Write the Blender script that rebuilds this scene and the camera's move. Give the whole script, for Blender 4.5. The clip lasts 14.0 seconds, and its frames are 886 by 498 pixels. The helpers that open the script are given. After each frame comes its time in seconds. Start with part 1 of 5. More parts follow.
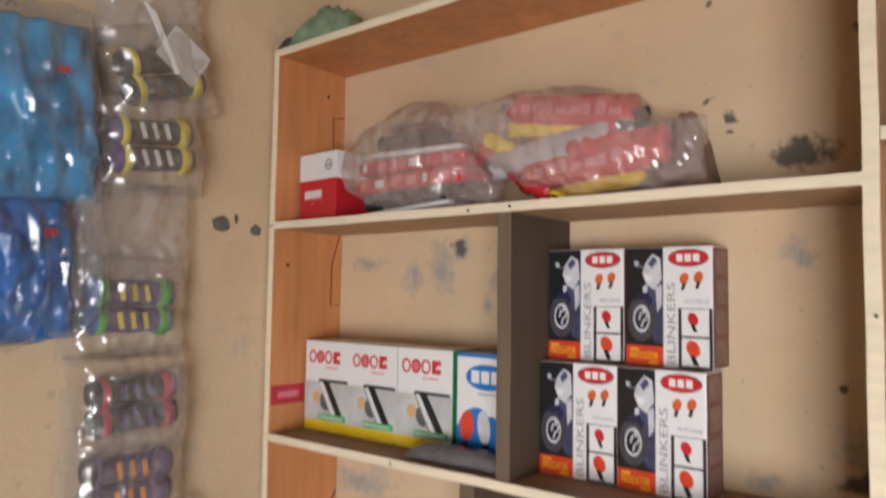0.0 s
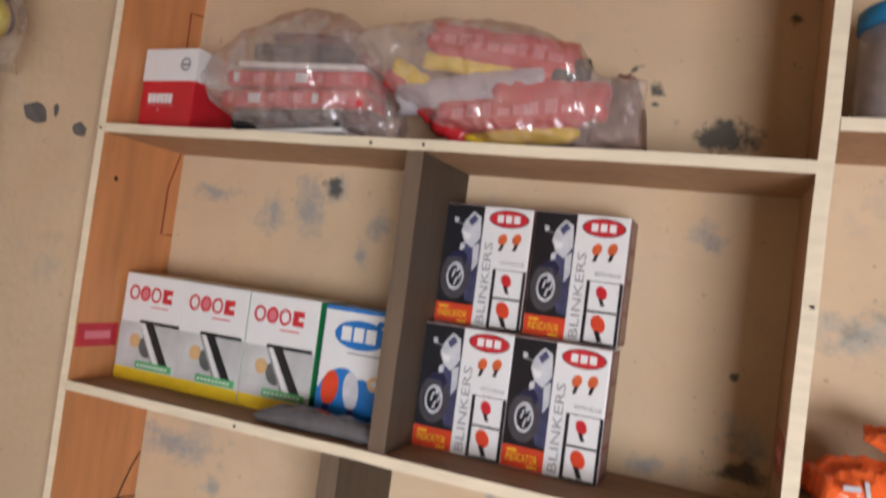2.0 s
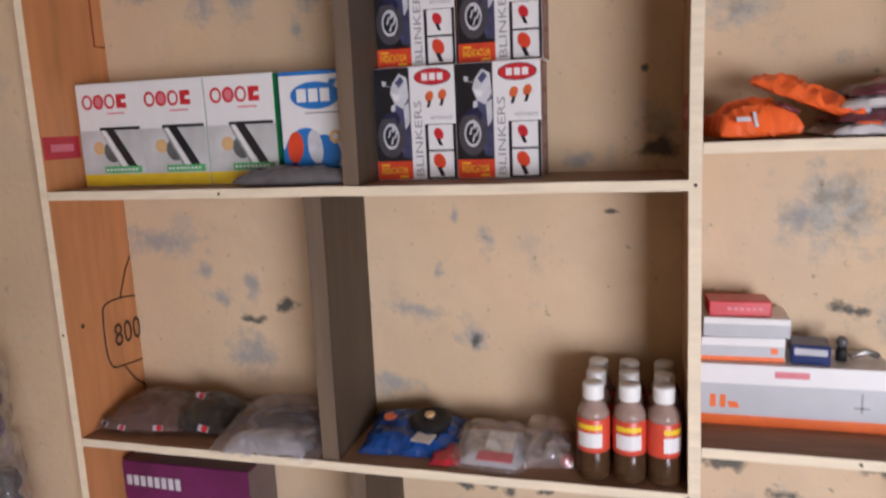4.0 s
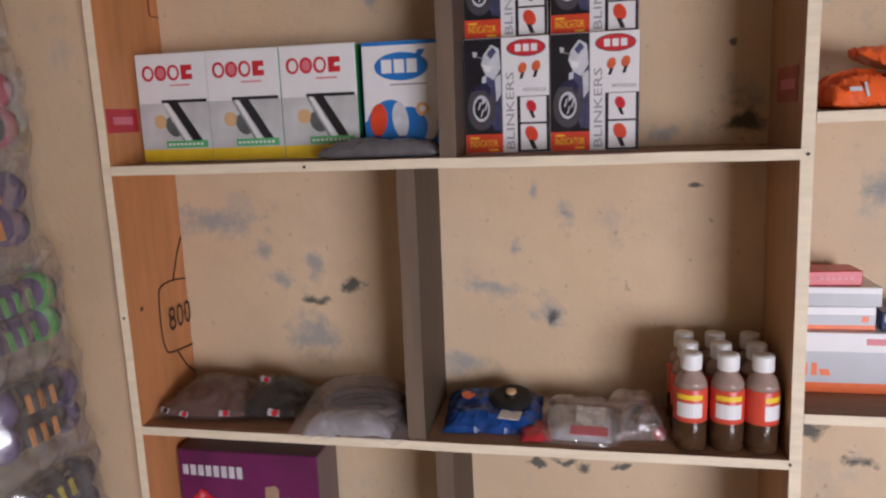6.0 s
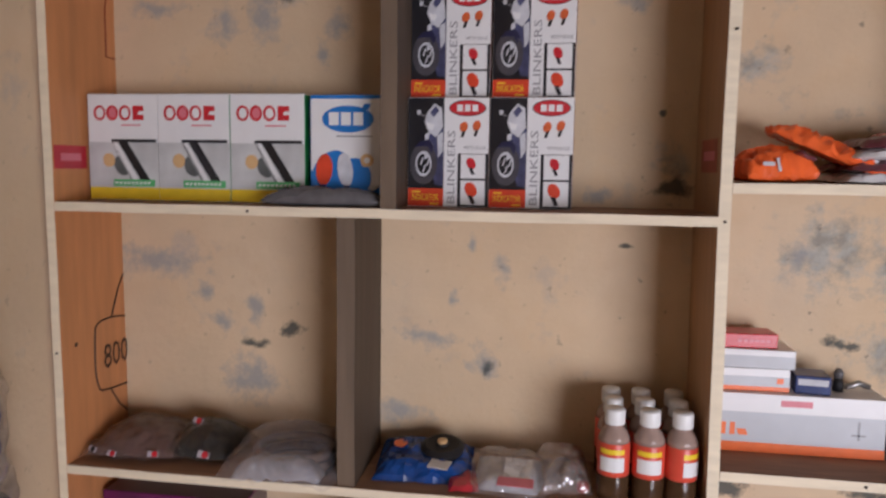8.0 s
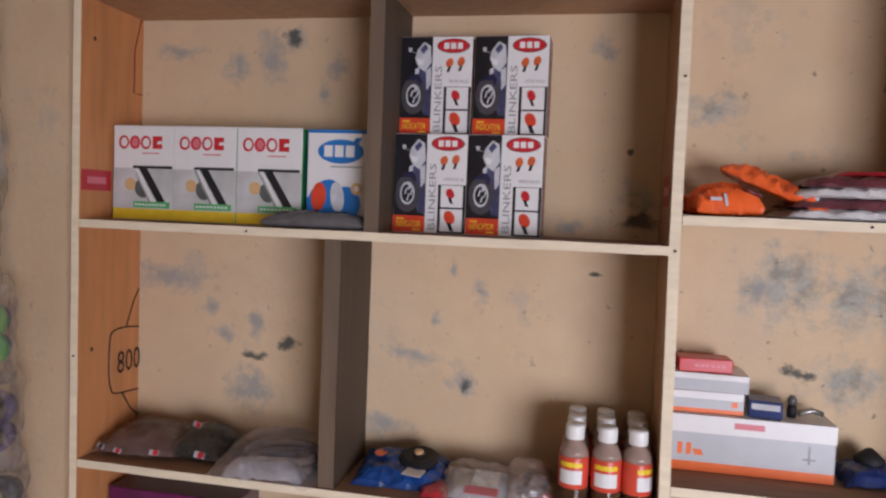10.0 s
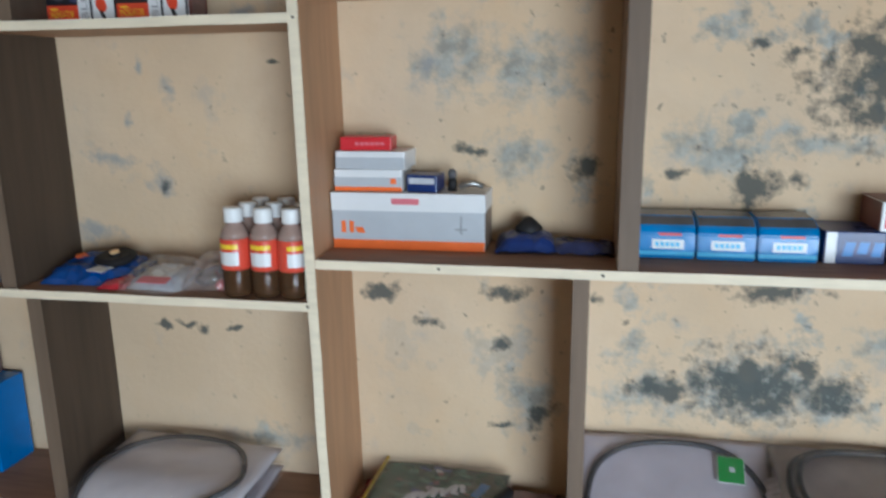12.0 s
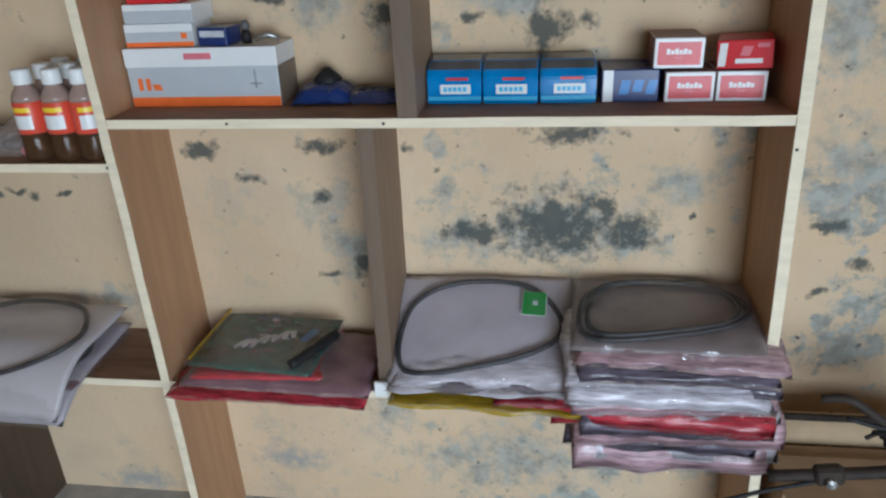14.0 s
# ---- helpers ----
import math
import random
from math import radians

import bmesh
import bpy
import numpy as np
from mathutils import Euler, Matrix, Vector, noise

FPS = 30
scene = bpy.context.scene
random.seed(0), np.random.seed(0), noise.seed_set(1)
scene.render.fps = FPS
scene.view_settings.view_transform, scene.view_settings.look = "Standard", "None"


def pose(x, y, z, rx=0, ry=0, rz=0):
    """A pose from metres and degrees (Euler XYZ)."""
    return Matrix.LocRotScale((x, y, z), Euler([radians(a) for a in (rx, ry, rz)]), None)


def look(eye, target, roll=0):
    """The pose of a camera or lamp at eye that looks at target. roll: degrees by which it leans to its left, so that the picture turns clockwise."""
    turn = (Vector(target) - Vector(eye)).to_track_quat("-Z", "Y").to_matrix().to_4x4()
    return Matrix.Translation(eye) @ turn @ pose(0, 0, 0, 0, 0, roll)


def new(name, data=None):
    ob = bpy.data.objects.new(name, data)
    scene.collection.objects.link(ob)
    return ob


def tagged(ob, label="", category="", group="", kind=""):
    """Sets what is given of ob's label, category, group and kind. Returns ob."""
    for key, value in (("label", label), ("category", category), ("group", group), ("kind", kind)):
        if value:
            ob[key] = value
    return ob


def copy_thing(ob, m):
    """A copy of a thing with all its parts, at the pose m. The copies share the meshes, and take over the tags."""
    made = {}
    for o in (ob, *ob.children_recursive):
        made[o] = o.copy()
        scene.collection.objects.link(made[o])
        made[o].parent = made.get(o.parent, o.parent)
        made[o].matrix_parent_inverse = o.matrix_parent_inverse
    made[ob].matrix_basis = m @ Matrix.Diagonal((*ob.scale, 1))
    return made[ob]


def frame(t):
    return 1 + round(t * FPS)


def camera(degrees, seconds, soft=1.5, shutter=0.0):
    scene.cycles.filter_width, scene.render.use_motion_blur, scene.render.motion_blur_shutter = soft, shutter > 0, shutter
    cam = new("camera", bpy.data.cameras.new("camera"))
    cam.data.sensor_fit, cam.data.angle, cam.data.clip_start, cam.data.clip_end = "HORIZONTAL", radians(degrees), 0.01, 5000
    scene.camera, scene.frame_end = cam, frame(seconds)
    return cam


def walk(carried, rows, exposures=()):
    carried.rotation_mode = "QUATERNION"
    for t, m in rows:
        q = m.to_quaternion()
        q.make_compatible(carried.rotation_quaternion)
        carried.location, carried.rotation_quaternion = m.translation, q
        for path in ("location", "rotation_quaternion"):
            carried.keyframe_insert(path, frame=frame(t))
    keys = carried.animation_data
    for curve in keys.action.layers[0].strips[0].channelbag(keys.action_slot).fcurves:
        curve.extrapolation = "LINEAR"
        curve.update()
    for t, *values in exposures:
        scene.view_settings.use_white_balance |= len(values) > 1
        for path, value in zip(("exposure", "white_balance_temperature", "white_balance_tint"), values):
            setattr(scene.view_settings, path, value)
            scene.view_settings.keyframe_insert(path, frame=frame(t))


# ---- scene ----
cam = camera(62.9, 14.0, soft=2.3, shutter=0.4)
PATH = [
    (0, (1.22, -1.106, 1.635), (-0.044, 0.439, 1.765), 0.8),
    (0.5, (1.091, -1.08, 1.663), (-0.042, 0.54, 1.964), 2.2),
    (1, (1.036, -1.058, 1.647), (0.033, 0.642, 1.97), 5.8),
    (1.5, (1.013, -1.058, 1.639), (0.132, 0.712, 1.943), 6.8),
    (2, (1.006, -1.066, 1.601), (0.25, 0.784, 1.678), 7.4),
    (2.5, (0.982, -1.068, 1.562), (0.285, 0.804, 1.471), 5.7),
    (3, (0.97, -1.064, 1.496), (0.423, 0.839, 1.212), 5.0),
    (3.5, (1.018, -1.11, 1.452), (0.421, 0.778, 1.171), 0.6),
    (4, (1.018, -1.208, 1.45), (0.481, 0.686, 1.1), -2.5),
    (4.2, (0.993, -1.227, 1.43), (0.521, 0.675, 1.031), -1.7),
    (6.3, (0.785, -1.251, 1.415), (0.409, 0.683, 1.069), -1.7),
    (6.5, (0.794, -1.249, 1.407), (0.46, 0.692, 1.058), 2.7),
    (7, (0.811, -1.259, 1.407), (0.465, 0.678, 1.046), 2.1),
    (7.5, (0.822, -1.272, 1.434), (0.463, 0.676, 1.157), 1.7),
    (8, (0.836, -1.275, 1.425), (0.543, 0.69, 1.196), 0.8),
    (8.2, (0.83, -1.271, 1.421), (0.566, 0.704, 1.25), 0.1),
    (10.5, (1.048, -1.378, 1.398), (0.627, 0.574, 1.286), 2.5),
    (11, (1.179, -1.362, 1.371), (0.913, 0.611, 1.187), 0.2),
    (11.5, (1.362, -1.335, 1.28), (1.198, 0.638, 0.991), -0.3),
    (12, (1.513, -1.258, 1.256), (1.145, 0.655, 0.801), -0.7),
    (12.5, (1.621, -1.263, 1.243), (1.412, 0.655, 0.714), -3.2),
    (13, (1.725, -1.279, 1.276), (1.661, 0.64, 0.715), -0.9),
    (13.5, (1.791, -1.264, 1.258), (1.615, 0.561, 0.459), -1.3),
    (14, (1.791, -1.247, 1.238), (1.521, 0.56, 0.424), -2.5),
]
walk(cam, [(t, look(eye, target, roll)) for t, eye, target, roll in PATH],
     exposures=[(0.0, 0.38, 6100, 12), (1.0, 0.44, 6150, 13), (2.0, 0.32, 5950, 14), (4.0, 0.09, 5850, 19), (7.5, -0.16, 5850, 20), (10.5, -0.10, 5800, 20), (11.0, 0.06, 5650, 18), (11.5, -0.02, 5150, 8), (12.0, -0.12, 5050, 1), (12.5, -0.15, 5100, 5), (13.0, -0.20, 5100, 1), (14.0, -0.38, 5100, 1)])

# ---- world and light: an open shop front behind the camera, to its right ----
world = bpy.data.worlds.new("sky")
scene.world = world
world.use_nodes = True
wn = world.node_tree.nodes
sky = wn.new("ShaderNodeTexSky")
sky.sky_type, sky.sun_disc = "NISHITA", False
sky.sun_elevation, sky.sun_rotation = radians(43), radians(159)
wn["Background"].inputs[1].default_value = 0.12
world.node_tree.links.new(sky.outputs[0], wn["Background"].inputs[0])

sun = new("sun", bpy.data.lights.new("sun", "SUN"))
sun.data.energy, sun.data.angle, sun.data.color = 4.5, radians(0.5), (1.0, 0.95, 0.88)
sun.matrix_world = look((3.5, -9.0, 5.2), (2.5, -6.4, 2.6))

door_light = new("door_daylight", bpy.data.lights.new("door_daylight", "AREA"))
door_light.data.shape, door_light.data.size, door_light.data.size_y = "RECTANGLE", 1.8, 1.4
door_light.data.energy, door_light.data.color = 49, (1.0, 0.97, 0.93)
door_light.matrix_world = look((2.95, -3.58, 0.80), (1.35, 0.0, 0.10))
door_light.data.spread = radians(105)

# ---- sizes of the place ----
FLOOR = 0.03
CEIL = 2.95
ROOM_X, ROOM_Y = 4.2, -3.6
FRONT = -0.187


# ---- materials ----
def nodes_of(name):
    m = bpy.data.materials.new(name)
    m.use_nodes = True
    t = m.node_tree
    return m, t, t.nodes, t.links, t.nodes["Principled BSDF"]


def mat(name, base, rough=0.6, var=0.15, scale=30.0, bump=0.0, metal=0.0, stretch=(1, 1, 1), coarse=4.0, sheen=0.5):
    """Colour with variation at two scales, roughness variation and fine relief."""
    m, t, n, l, b = nodes_of(name)
    co = n.new("ShaderNodeTexCoord")
    mp = n.new("ShaderNodeMapping")
    mp.inputs["Scale"].default_value = stretch
    l.new(co.outputs["Object"], mp.inputs[0])
    fine = n.new("ShaderNodeTexNoise")
    fine.inputs["Scale"].default_value, fine.inputs["Detail"].default_value = scale, 6
    big = n.new("ShaderNodeTexNoise")
    big.inputs["Scale"].default_value, big.inputs["Detail"].default_value = coarse, 3
    l.new(mp.outputs[0], fine.inputs["Vector"])
    l.new(mp.outputs[0], big.inputs["Vector"])
    add = n.new("ShaderNodeMath")
    add.operation = "ADD"
    l.new(fine.outputs["Fac"], add.inputs[0])
    l.new(big.outputs["Fac"], add.inputs[1])
    ramp = n.new("ShaderNodeMapRange")
    ramp.inputs["From Min"].default_value, ramp.inputs["From Max"].default_value = 0.65, 1.35
    l.new(add.outputs[0], ramp.inputs[0])
    mix = n.new("ShaderNodeMix")
    mix.data_type = "RGBA"
    mix.inputs[6].default_value = (*[max(0.0, c * (1 - var)) for c in base], 1)
    mix.inputs[7].default_value = (*[min(1.0, c * (1 + var)) for c in base], 1)
    l.new(ramp.outputs[0], mix.inputs[0])
    l.new(mix.outputs[2], b.inputs["Base Color"])
    rr = n.new("ShaderNodeMapRange")
    rr.inputs["To Min"].default_value, rr.inputs["To Max"].default_value = max(0.03, rough - 0.1), min(1, rough + 0.1)
    l.new(big.outputs["Fac"], rr.inputs[0])
    l.new(rr.outputs[0], b.inputs["Roughness"])
    b.inputs["Metallic"].default_value = metal
    b.inputs["Specular IOR Level"].default_value = sheen
    if bump:
        bp = n.new("ShaderNodeBump")
        bp.inputs["Strength"].default_value, bp.inputs["Distance"].default_value = bump, 0.003
        l.new(fine.outputs["Fac"], bp.inputs["Height"])
        l.new(bp.outputs[0], b.inputs["Normal"])
    return m


def film_mat(name, tint, milk=0.12, gloss=0.07, rough=0.07, edge=0.5):
    """Thin clear plastic film: see-through, a little milky, with a shiny crumpled surface."""
    m, t, n, l, b = nodes_of(name)
    out = n["Material Output"]
    tr = n.new("ShaderNodeBsdfTransparent")
    tr.inputs[0].default_value = (*[min(1.0, 0.93 + 0.07 * c) for c in tint], 1)
    b.inputs["Base Color"].default_value = (*tint, 1)
    b.inputs["Roughness"].default_value = 0.35
    co = n.new("ShaderNodeTexCoord")
    no = n.new("ShaderNodeTexNoise")
    no.inputs["Scale"].default_value, no.inputs["Detail"].default_value = 11.0, 3.0
    no.inputs["Distortion"].default_value = 2.6
    l.new(co.outputs["Object"], no.inputs["Vector"])
    bp = n.new("ShaderNodeBump")
    bp.inputs["Strength"].default_value, bp.inputs["Distance"].default_value = 0.5, 0.006
    l.new(no.outputs["Fac"], bp.inputs["Height"])
    rg = n.new("ShaderNodeMapRange")
    rg.inputs["From Min"].default_value, rg.inputs["From Max"].default_value = 0.3, 0.75
    rg.inputs["To Min"].default_value, rg.inputs["To Max"].default_value = milk * 0.7, min(1.0, milk * 1.4)
    l.new(no.outputs["Fac"], rg.inputs[0])
    mx = n.new("ShaderNodeMixShader")
    l.new(rg.outputs[0], mx.inputs[0])
    l.new(tr.outputs[0], mx.inputs[1])
    l.new(b.outputs[0], mx.inputs[2])
    gl = n.new("ShaderNodeBsdfGlossy")
    gl.inputs["Roughness"].default_value = rough
    l.new(bp.outputs[0], gl.inputs["Normal"])
    fr = n.new("ShaderNodeLayerWeight")
    fr.inputs["Blend"].default_value = 0.35
    l.new(bp.outputs[0], fr.inputs["Normal"])
    ad = n.new("ShaderNodeMath")
    ad.operation = "MULTIPLY_ADD"
    ad.use_clamp = True
    l.new(fr.outputs["Facing"], ad.inputs[0])
    ad.inputs[1].default_value = edge
    ad.inputs[2].default_value = gloss
    m2 = n.new("ShaderNodeMixShader")
    l.new(ad.outputs[0], m2.inputs[0])
    l.new(mx.outputs[0], m2.inputs[1])
    l.new(gl.outputs[0], m2.inputs[2])
    l.new(m2.outputs[0], out.inputs[0])
    return m


def wall_mat(name, base, stains, smudges, dark_stains, mould_from, mould_to, mould_most):
    """Old cream distemper with grey-blue bare patches and black mould spots; each stain is (x, z, rx, rz)."""
    m, t, n, l, b = nodes_of(name)
    co = n.new("ShaderNodeTexCoord")
    warp = n.new("ShaderNodeTexNoise")
    warp.inputs["Scale"].default_value, warp.inputs["Detail"].default_value = 20.0, 6
    l.new(co.outputs["Object"], warp.inputs["Vector"])
    sub = n.new("ShaderNodeVectorMath")
    sub.operation = "SUBTRACT"
    l.new(warp.outputs["Color"], sub.inputs[0])
    sub.inputs[1].default_value = (0.5, 0.5, 0.5)
    scl = n.new("ShaderNodeVectorMath")
    scl.operation = "SCALE"
    scl.inputs["Scale"].default_value = 0.055
    l.new(sub.outputs[0], scl.inputs[0])
    where = n.new("ShaderNodeVectorMath")
    where.operation = "ADD"
    l.new(co.outputs["Object"], where.inputs[0])
    l.new(scl.outputs[0], where.inputs[1])

    def blob(x, z, rx, rz):
        a = n.new("ShaderNodeVectorMath")
        a.operation = "MULTIPLY_ADD"
        a.inputs[1].default_value = (1 / rx, 0, 1 / rz)
        a.inputs[2].default_value = (-x / rx, 0, -z / rz)
        l.new(where.outputs[0], a.inputs[0])
        d = n.new("ShaderNodeVectorMath")
        d.operation = "LENGTH"
        l.new(a.outputs[0], d.inputs[0])
        return d.outputs["Value"]

    def total(some):
        """Nearness to the stains: 1 in the middle of one, about half at its rim, 0 well outside."""
        got = None
        for s in some:
            o = blob(*s)
            got = o if got is None else math("MINIMUM", got, o)
        return crisp(got, 2.3, 0.0)

    def crumbled(some, scale, much, soft, gain):
        """Stains whose rims crumble into specks."""
        q = n.new("ShaderNodeTexNoise")
        q.inputs["Scale"].default_value, q.inputs["Detail"].default_value, q.inputs["Roughness"].default_value = scale, 8.0, 0.68
        l.new(co.outputs["Object"], q.inputs["Vector"])
        near = total(some)
        return crisp(math("ADD", math("MULTIPLY", near, gain), math("MULTIPLY", math("SUBTRACT", q.outputs["Fac"], 0.5), much)), 0.50, 0.50 + soft)

    def noise_of(scale, detail=6.0, lo=0.4, hi=0.6, rough=0.6):
        q = n.new("ShaderNodeTexNoise")
        q.inputs["Scale"].default_value, q.inputs["Detail"].default_value, q.inputs["Roughness"].default_value = scale, detail, rough
        l.new(co.outputs["Object"], q.inputs["Vector"])
        r = n.new("ShaderNodeMapRange")
        r.inputs["From Min"].default_value, r.inputs["From Max"].default_value = lo, hi
        l.new(q.outputs["Fac"], r.inputs[0])
        return r.outputs[0]

    def math(op, a, c):
        k = n.new("ShaderNodeMath")
        k.operation = op
        for i, v in enumerate((a, c)):
            if isinstance(v, float):
                k.inputs[i].default_value = v
            else:
                l.new(v, k.inputs[i])
        return k.outputs[0]

    def over(fac, a, c):
        k = n.new("ShaderNodeMix")
        k.data_type = "RGBA"
        l.new(fac, k.inputs[0])
        for i, v in ((6, a), (7, c)):
            if isinstance(v, tuple):
                k.inputs[i].default_value = (*v, 1)
            else:
                l.new(v, k.inputs[i])
        return k.outputs[2]

    def crisp(a, lo, hi):
        r = n.new("ShaderNodeMapRange")
        r.inputs["From Min"].default_value, r.inputs["From Max"].default_value = lo, hi
        l.new(a, r.inputs[0])
        return r.outputs[0]

    # the damp end of the wall is more mouldy
    sep = n.new("ShaderNodeSeparateXYZ")
    l.new(co.outputs["Object"], sep.inputs[0])
    damp = n.new("ShaderNodeMapRange")
    damp.inputs["From Min"].default_value, damp.inputs["From Max"].default_value = mould_from, mould_to
    damp.inputs["To Max"].default_value = mould_most
    l.new(sep.outputs["X"], damp.inputs[0])
    paint = over(noise_of(2.2, 4, 0.35, 0.65), tuple(c * 0.88 for c in base), tuple(min(1, c * 1.07) for c in base))
    paint = over(math("MULTIPLY", noise_of(4.5, 6, 0.50, 0.72), 0.38), paint, (base[0] * 0.72, base[1] * 0.86, base[2] * 1.12))
    paint = over(math("MULTIPLY", noise_of(9.0, 4, 0.5, 0.75), 0.35), paint, (base[0] * 1.02, base[1] * 0.86, base[2] * 0.62))
    pale = math("MULTIPLY", noise_of(7.0, 7, 0.50, 0.62, 0.65), damp.outputs[0])
    pale = crisp(pale, 0.25, 0.65)
    grey = math("MULTIPLY", pale, 0.80)
    if stains:
        grey = math("MAXIMUM", grey, math("MULTIPLY", crumbled(stains, 24.0, 2.5, 0.60, 1.15), 0.76))
    grey_col = over(noise_of(30.0), (0.19, 0.215, 0.205), (0.35, 0.385, 0.375))
    col = over(grey, paint, grey_col)
    if smudges:
        col = over(math("MULTIPLY", crumbled(smudges, 36.0, 2.2, 0.7, 1.3), 0.74), col, (0.27, 0.29, 0.30))
    smear = math("MULTIPLY", noise_of(10.0, 5, 0.585, 0.70, 0.62), 0.34)
    col = over(smear, col, (0.33, 0.335, 0.33))
    speck = math("MULTIPLY", noise_of(46.0, 4, 0.635, 0.71), math("ADD", math("MULTIPLY", damp.outputs[0], 0.80), 0.25))
    col = over(speck, col, (0.07, 0.07, 0.065))
    for some in dark_stains:
        col = over(math("MULTIPLY", crumbled(some, 34.0, 2.5, 0.50, 1.3), 0.90), col, (0.062, 0.072, 0.068))
    l.new(col, b.inputs["Base Color"])
    b.inputs["Roughness"].default_value = 0.85
    bp = n.new("ShaderNodeBump")
    bp.inputs["Strength"].default_value, bp.inputs["Distance"].default_value = 0.2, 0.004
    l.new(math("ADD", noise_of(70.0, 6, 0.2, 0.8), math("MULTIPLY", grey, -0.6)), bp.inputs["Height"])
    l.new(bp.outputs[0], b.inputs["Normal"])
    return m


CREAM = (0.64, 0.485, 0.315)
# grey bare patches, bluish smudges and black mould: x, z, half width, half height
GREY_STAINS = [
    (1.705, 1.148, 0.06, 0.04), (1.826, 1.17, 0.03, 0.018), (1.937, 1.146, 0.14, 0.016), (1.308, 1.29, 0.08, 0.055), (1.423, 1.274, 0.09, 0.055),
    (1.403, 1.128, 0.06, 0.04), (1.395, 0.72, 0.03, 0.025), (1.43, 0.667, 0.05, 0.06), (1.635, 0.70, 0.08, 0.04), (1.945, 0.715, 0.065, 0.05),
    (2.04, 0.812, 0.065, 0.035), (2.12, 0.855, 0.022, 0.024), (2.26, 1.07, 0.08, 0.08), (2.30, 0.84, 0.075, 0.07), (2.35, 0.49, 0.05, 0.045),
    (1.475, 0.304, 0.045, 0.06), (1.73, 0.18, 0.20, 0.07), (2.08, 0.225, 0.12, 0.06), (0.908, 0.555, 0.07, 0.025), (1.035, 1.43, 0.028, 0.03),
    (1.725, 1.125, 0.05, 0.028), (1.157, 1.595, 0.045, 0.03), (1.30, 1.315, 0.06, 0.03), (2.42, 1.20, 0.10, 0.14), (1.82, 0.72, 0.13, 0.075),
]
SMUDGES = [
    (0.240, 1.672, 0.022, 0.034), (0.312, 1.69, 0.024, 0.045), (0.112, 1.70, 0.039, 0.015), (0.456, 1.67, 0.02, 0.018), (0.425, 1.62, 0.013, 0.022),
    (0.098, 1.236, 0.075, 0.026), (0.195, 1.184, 0.017, 0.015), (0.227, 1.123, 0.017, 0.021), (0.29, 1.155, 0.017, 0.021), (0.279, 1.016, 0.048, 0.035),
    (0.754, 1.238, 0.013, 0.023), (0.669, 1.185, 0.007, 0.014), (0.625, 1.114, 0.05, 0.015), (0.724, 1.071, 0.022, 0.03), (0.697, 1.294, 0.01, 0.012),
    (0.574, 0.968, 0.045, 0.02), (0.912, 1.378, 0.018, 0.012), (0.962, 1.702, 0.018, 0.019), (1.254, 1.279, 0.022, 0.02), (1.033, 1.786, 0.051, 0.010),
    (1.242, 0.151, 0.08, 0.032), (0.86, 0.06, 0.08, 0.03), (0.36, 1.728, 0.026, 0.02),
]
MOULD = [
    (2.015, 1.245, 0.125, 0.078), (1.945, 1.30, 0.03, 0.02), (1.784, 1.302, 0.015, 0.009), (1.842, 1.29, 0.015, 0.009), (1.86, 1.089, 0.016, 0.015),
    (1.668, 1.098, 0.018, 0.012), (1.79, 1.08, 0.035, 0.027), (1.842, 0.902, 0.058, 0.02), (1.54, 0.871, 0.009, 0.009), (1.39, 0.878, 0.034, 0.014),
    (1.377, 0.783, 0.013, 0.014), (1.45, 0.64, 0.02, 0.03), (1.376, 0.621, 0.02, 0.006), (1.815, 0.728, 0.095, 0.055), (1.66, 0.71, 0.05, 0.022),
    (1.945, 0.722, 0.045, 0.032), (1.905, 0.768, 0.02, 0.017), (2.35, 0.656, 0.012, 0.012), (2.285, 0.735, 0.035, 0.012), (2.29, 0.60, 0.015, 0.01),
    (0.698, 0.783, 0.016, 0.006), (0.745, 0.789, 0.020, 0.005), (0.775, 0.777, 0.012, 0.008), (0.852, 0.782, 0.012, 0.005), (1.516, 1.110, 0.02, 0.022),
]
SPECKS = [
    (0.287, 1.087, 0.022, 0.007), (0.358, 1.117, 0.024, 0.009), (0.36, 1.73, 0.018, 0.013), (0.966, 1.844, 0.036, 0.017), (0.844, 1.941, 0.006, 0.005),
    (0.875, 1.911, 0.008, 0.008), (0.846, 2.097, 0.005, 0.005), (1.045, 2.011, 0.007, 0.008), (0.867, 1.886, 0.006, 0.005), (1.011, 1.515, 0.006, 0.005),
    (1.044, 1.390, 0.024, 0.013), (0.97, 1.291, 0.011, 0.005), (0.73, 1.062, 0.01, 0.013), (1.445, 1.634, 0.014, 0.007), (1.737, 1.609, 0.014, 0.012),
    (1.731, 1.542, 0.028, 0.012), (1.717, 1.647, 0.027, 0.019), (1.32, 1.134, 0.031, 0.008), (1.15, 0.872, 0.03, 0.016), (1.238, 0.812, 0.02, 0.008),
]
wall_paint = wall_mat("mouldy_cream_wall", CREAM, GREY_STAINS, SMUDGES, (MOULD, SPECKS), 0.6, 2.3, 1.0)
side_paint = wall_mat("cream_wall", CREAM, (), (), (), 0.5, 2.0, 0.05)
ceil_paint = mat("cream_ceiling_board", (0.60, 0.57, 0.51), 0.8, 0.2, 20, 0.1)
cement = mat("cement_floor", (0.43, 0.41, 0.38), 0.8, 0.25, 24, 0.4)
ply_orange = mat("orange_plywood", (0.55, 0.235, 0.088), 0.55, 0.2, 9, 0.15, stretch=(6, 6, 0.7), coarse=2.5)
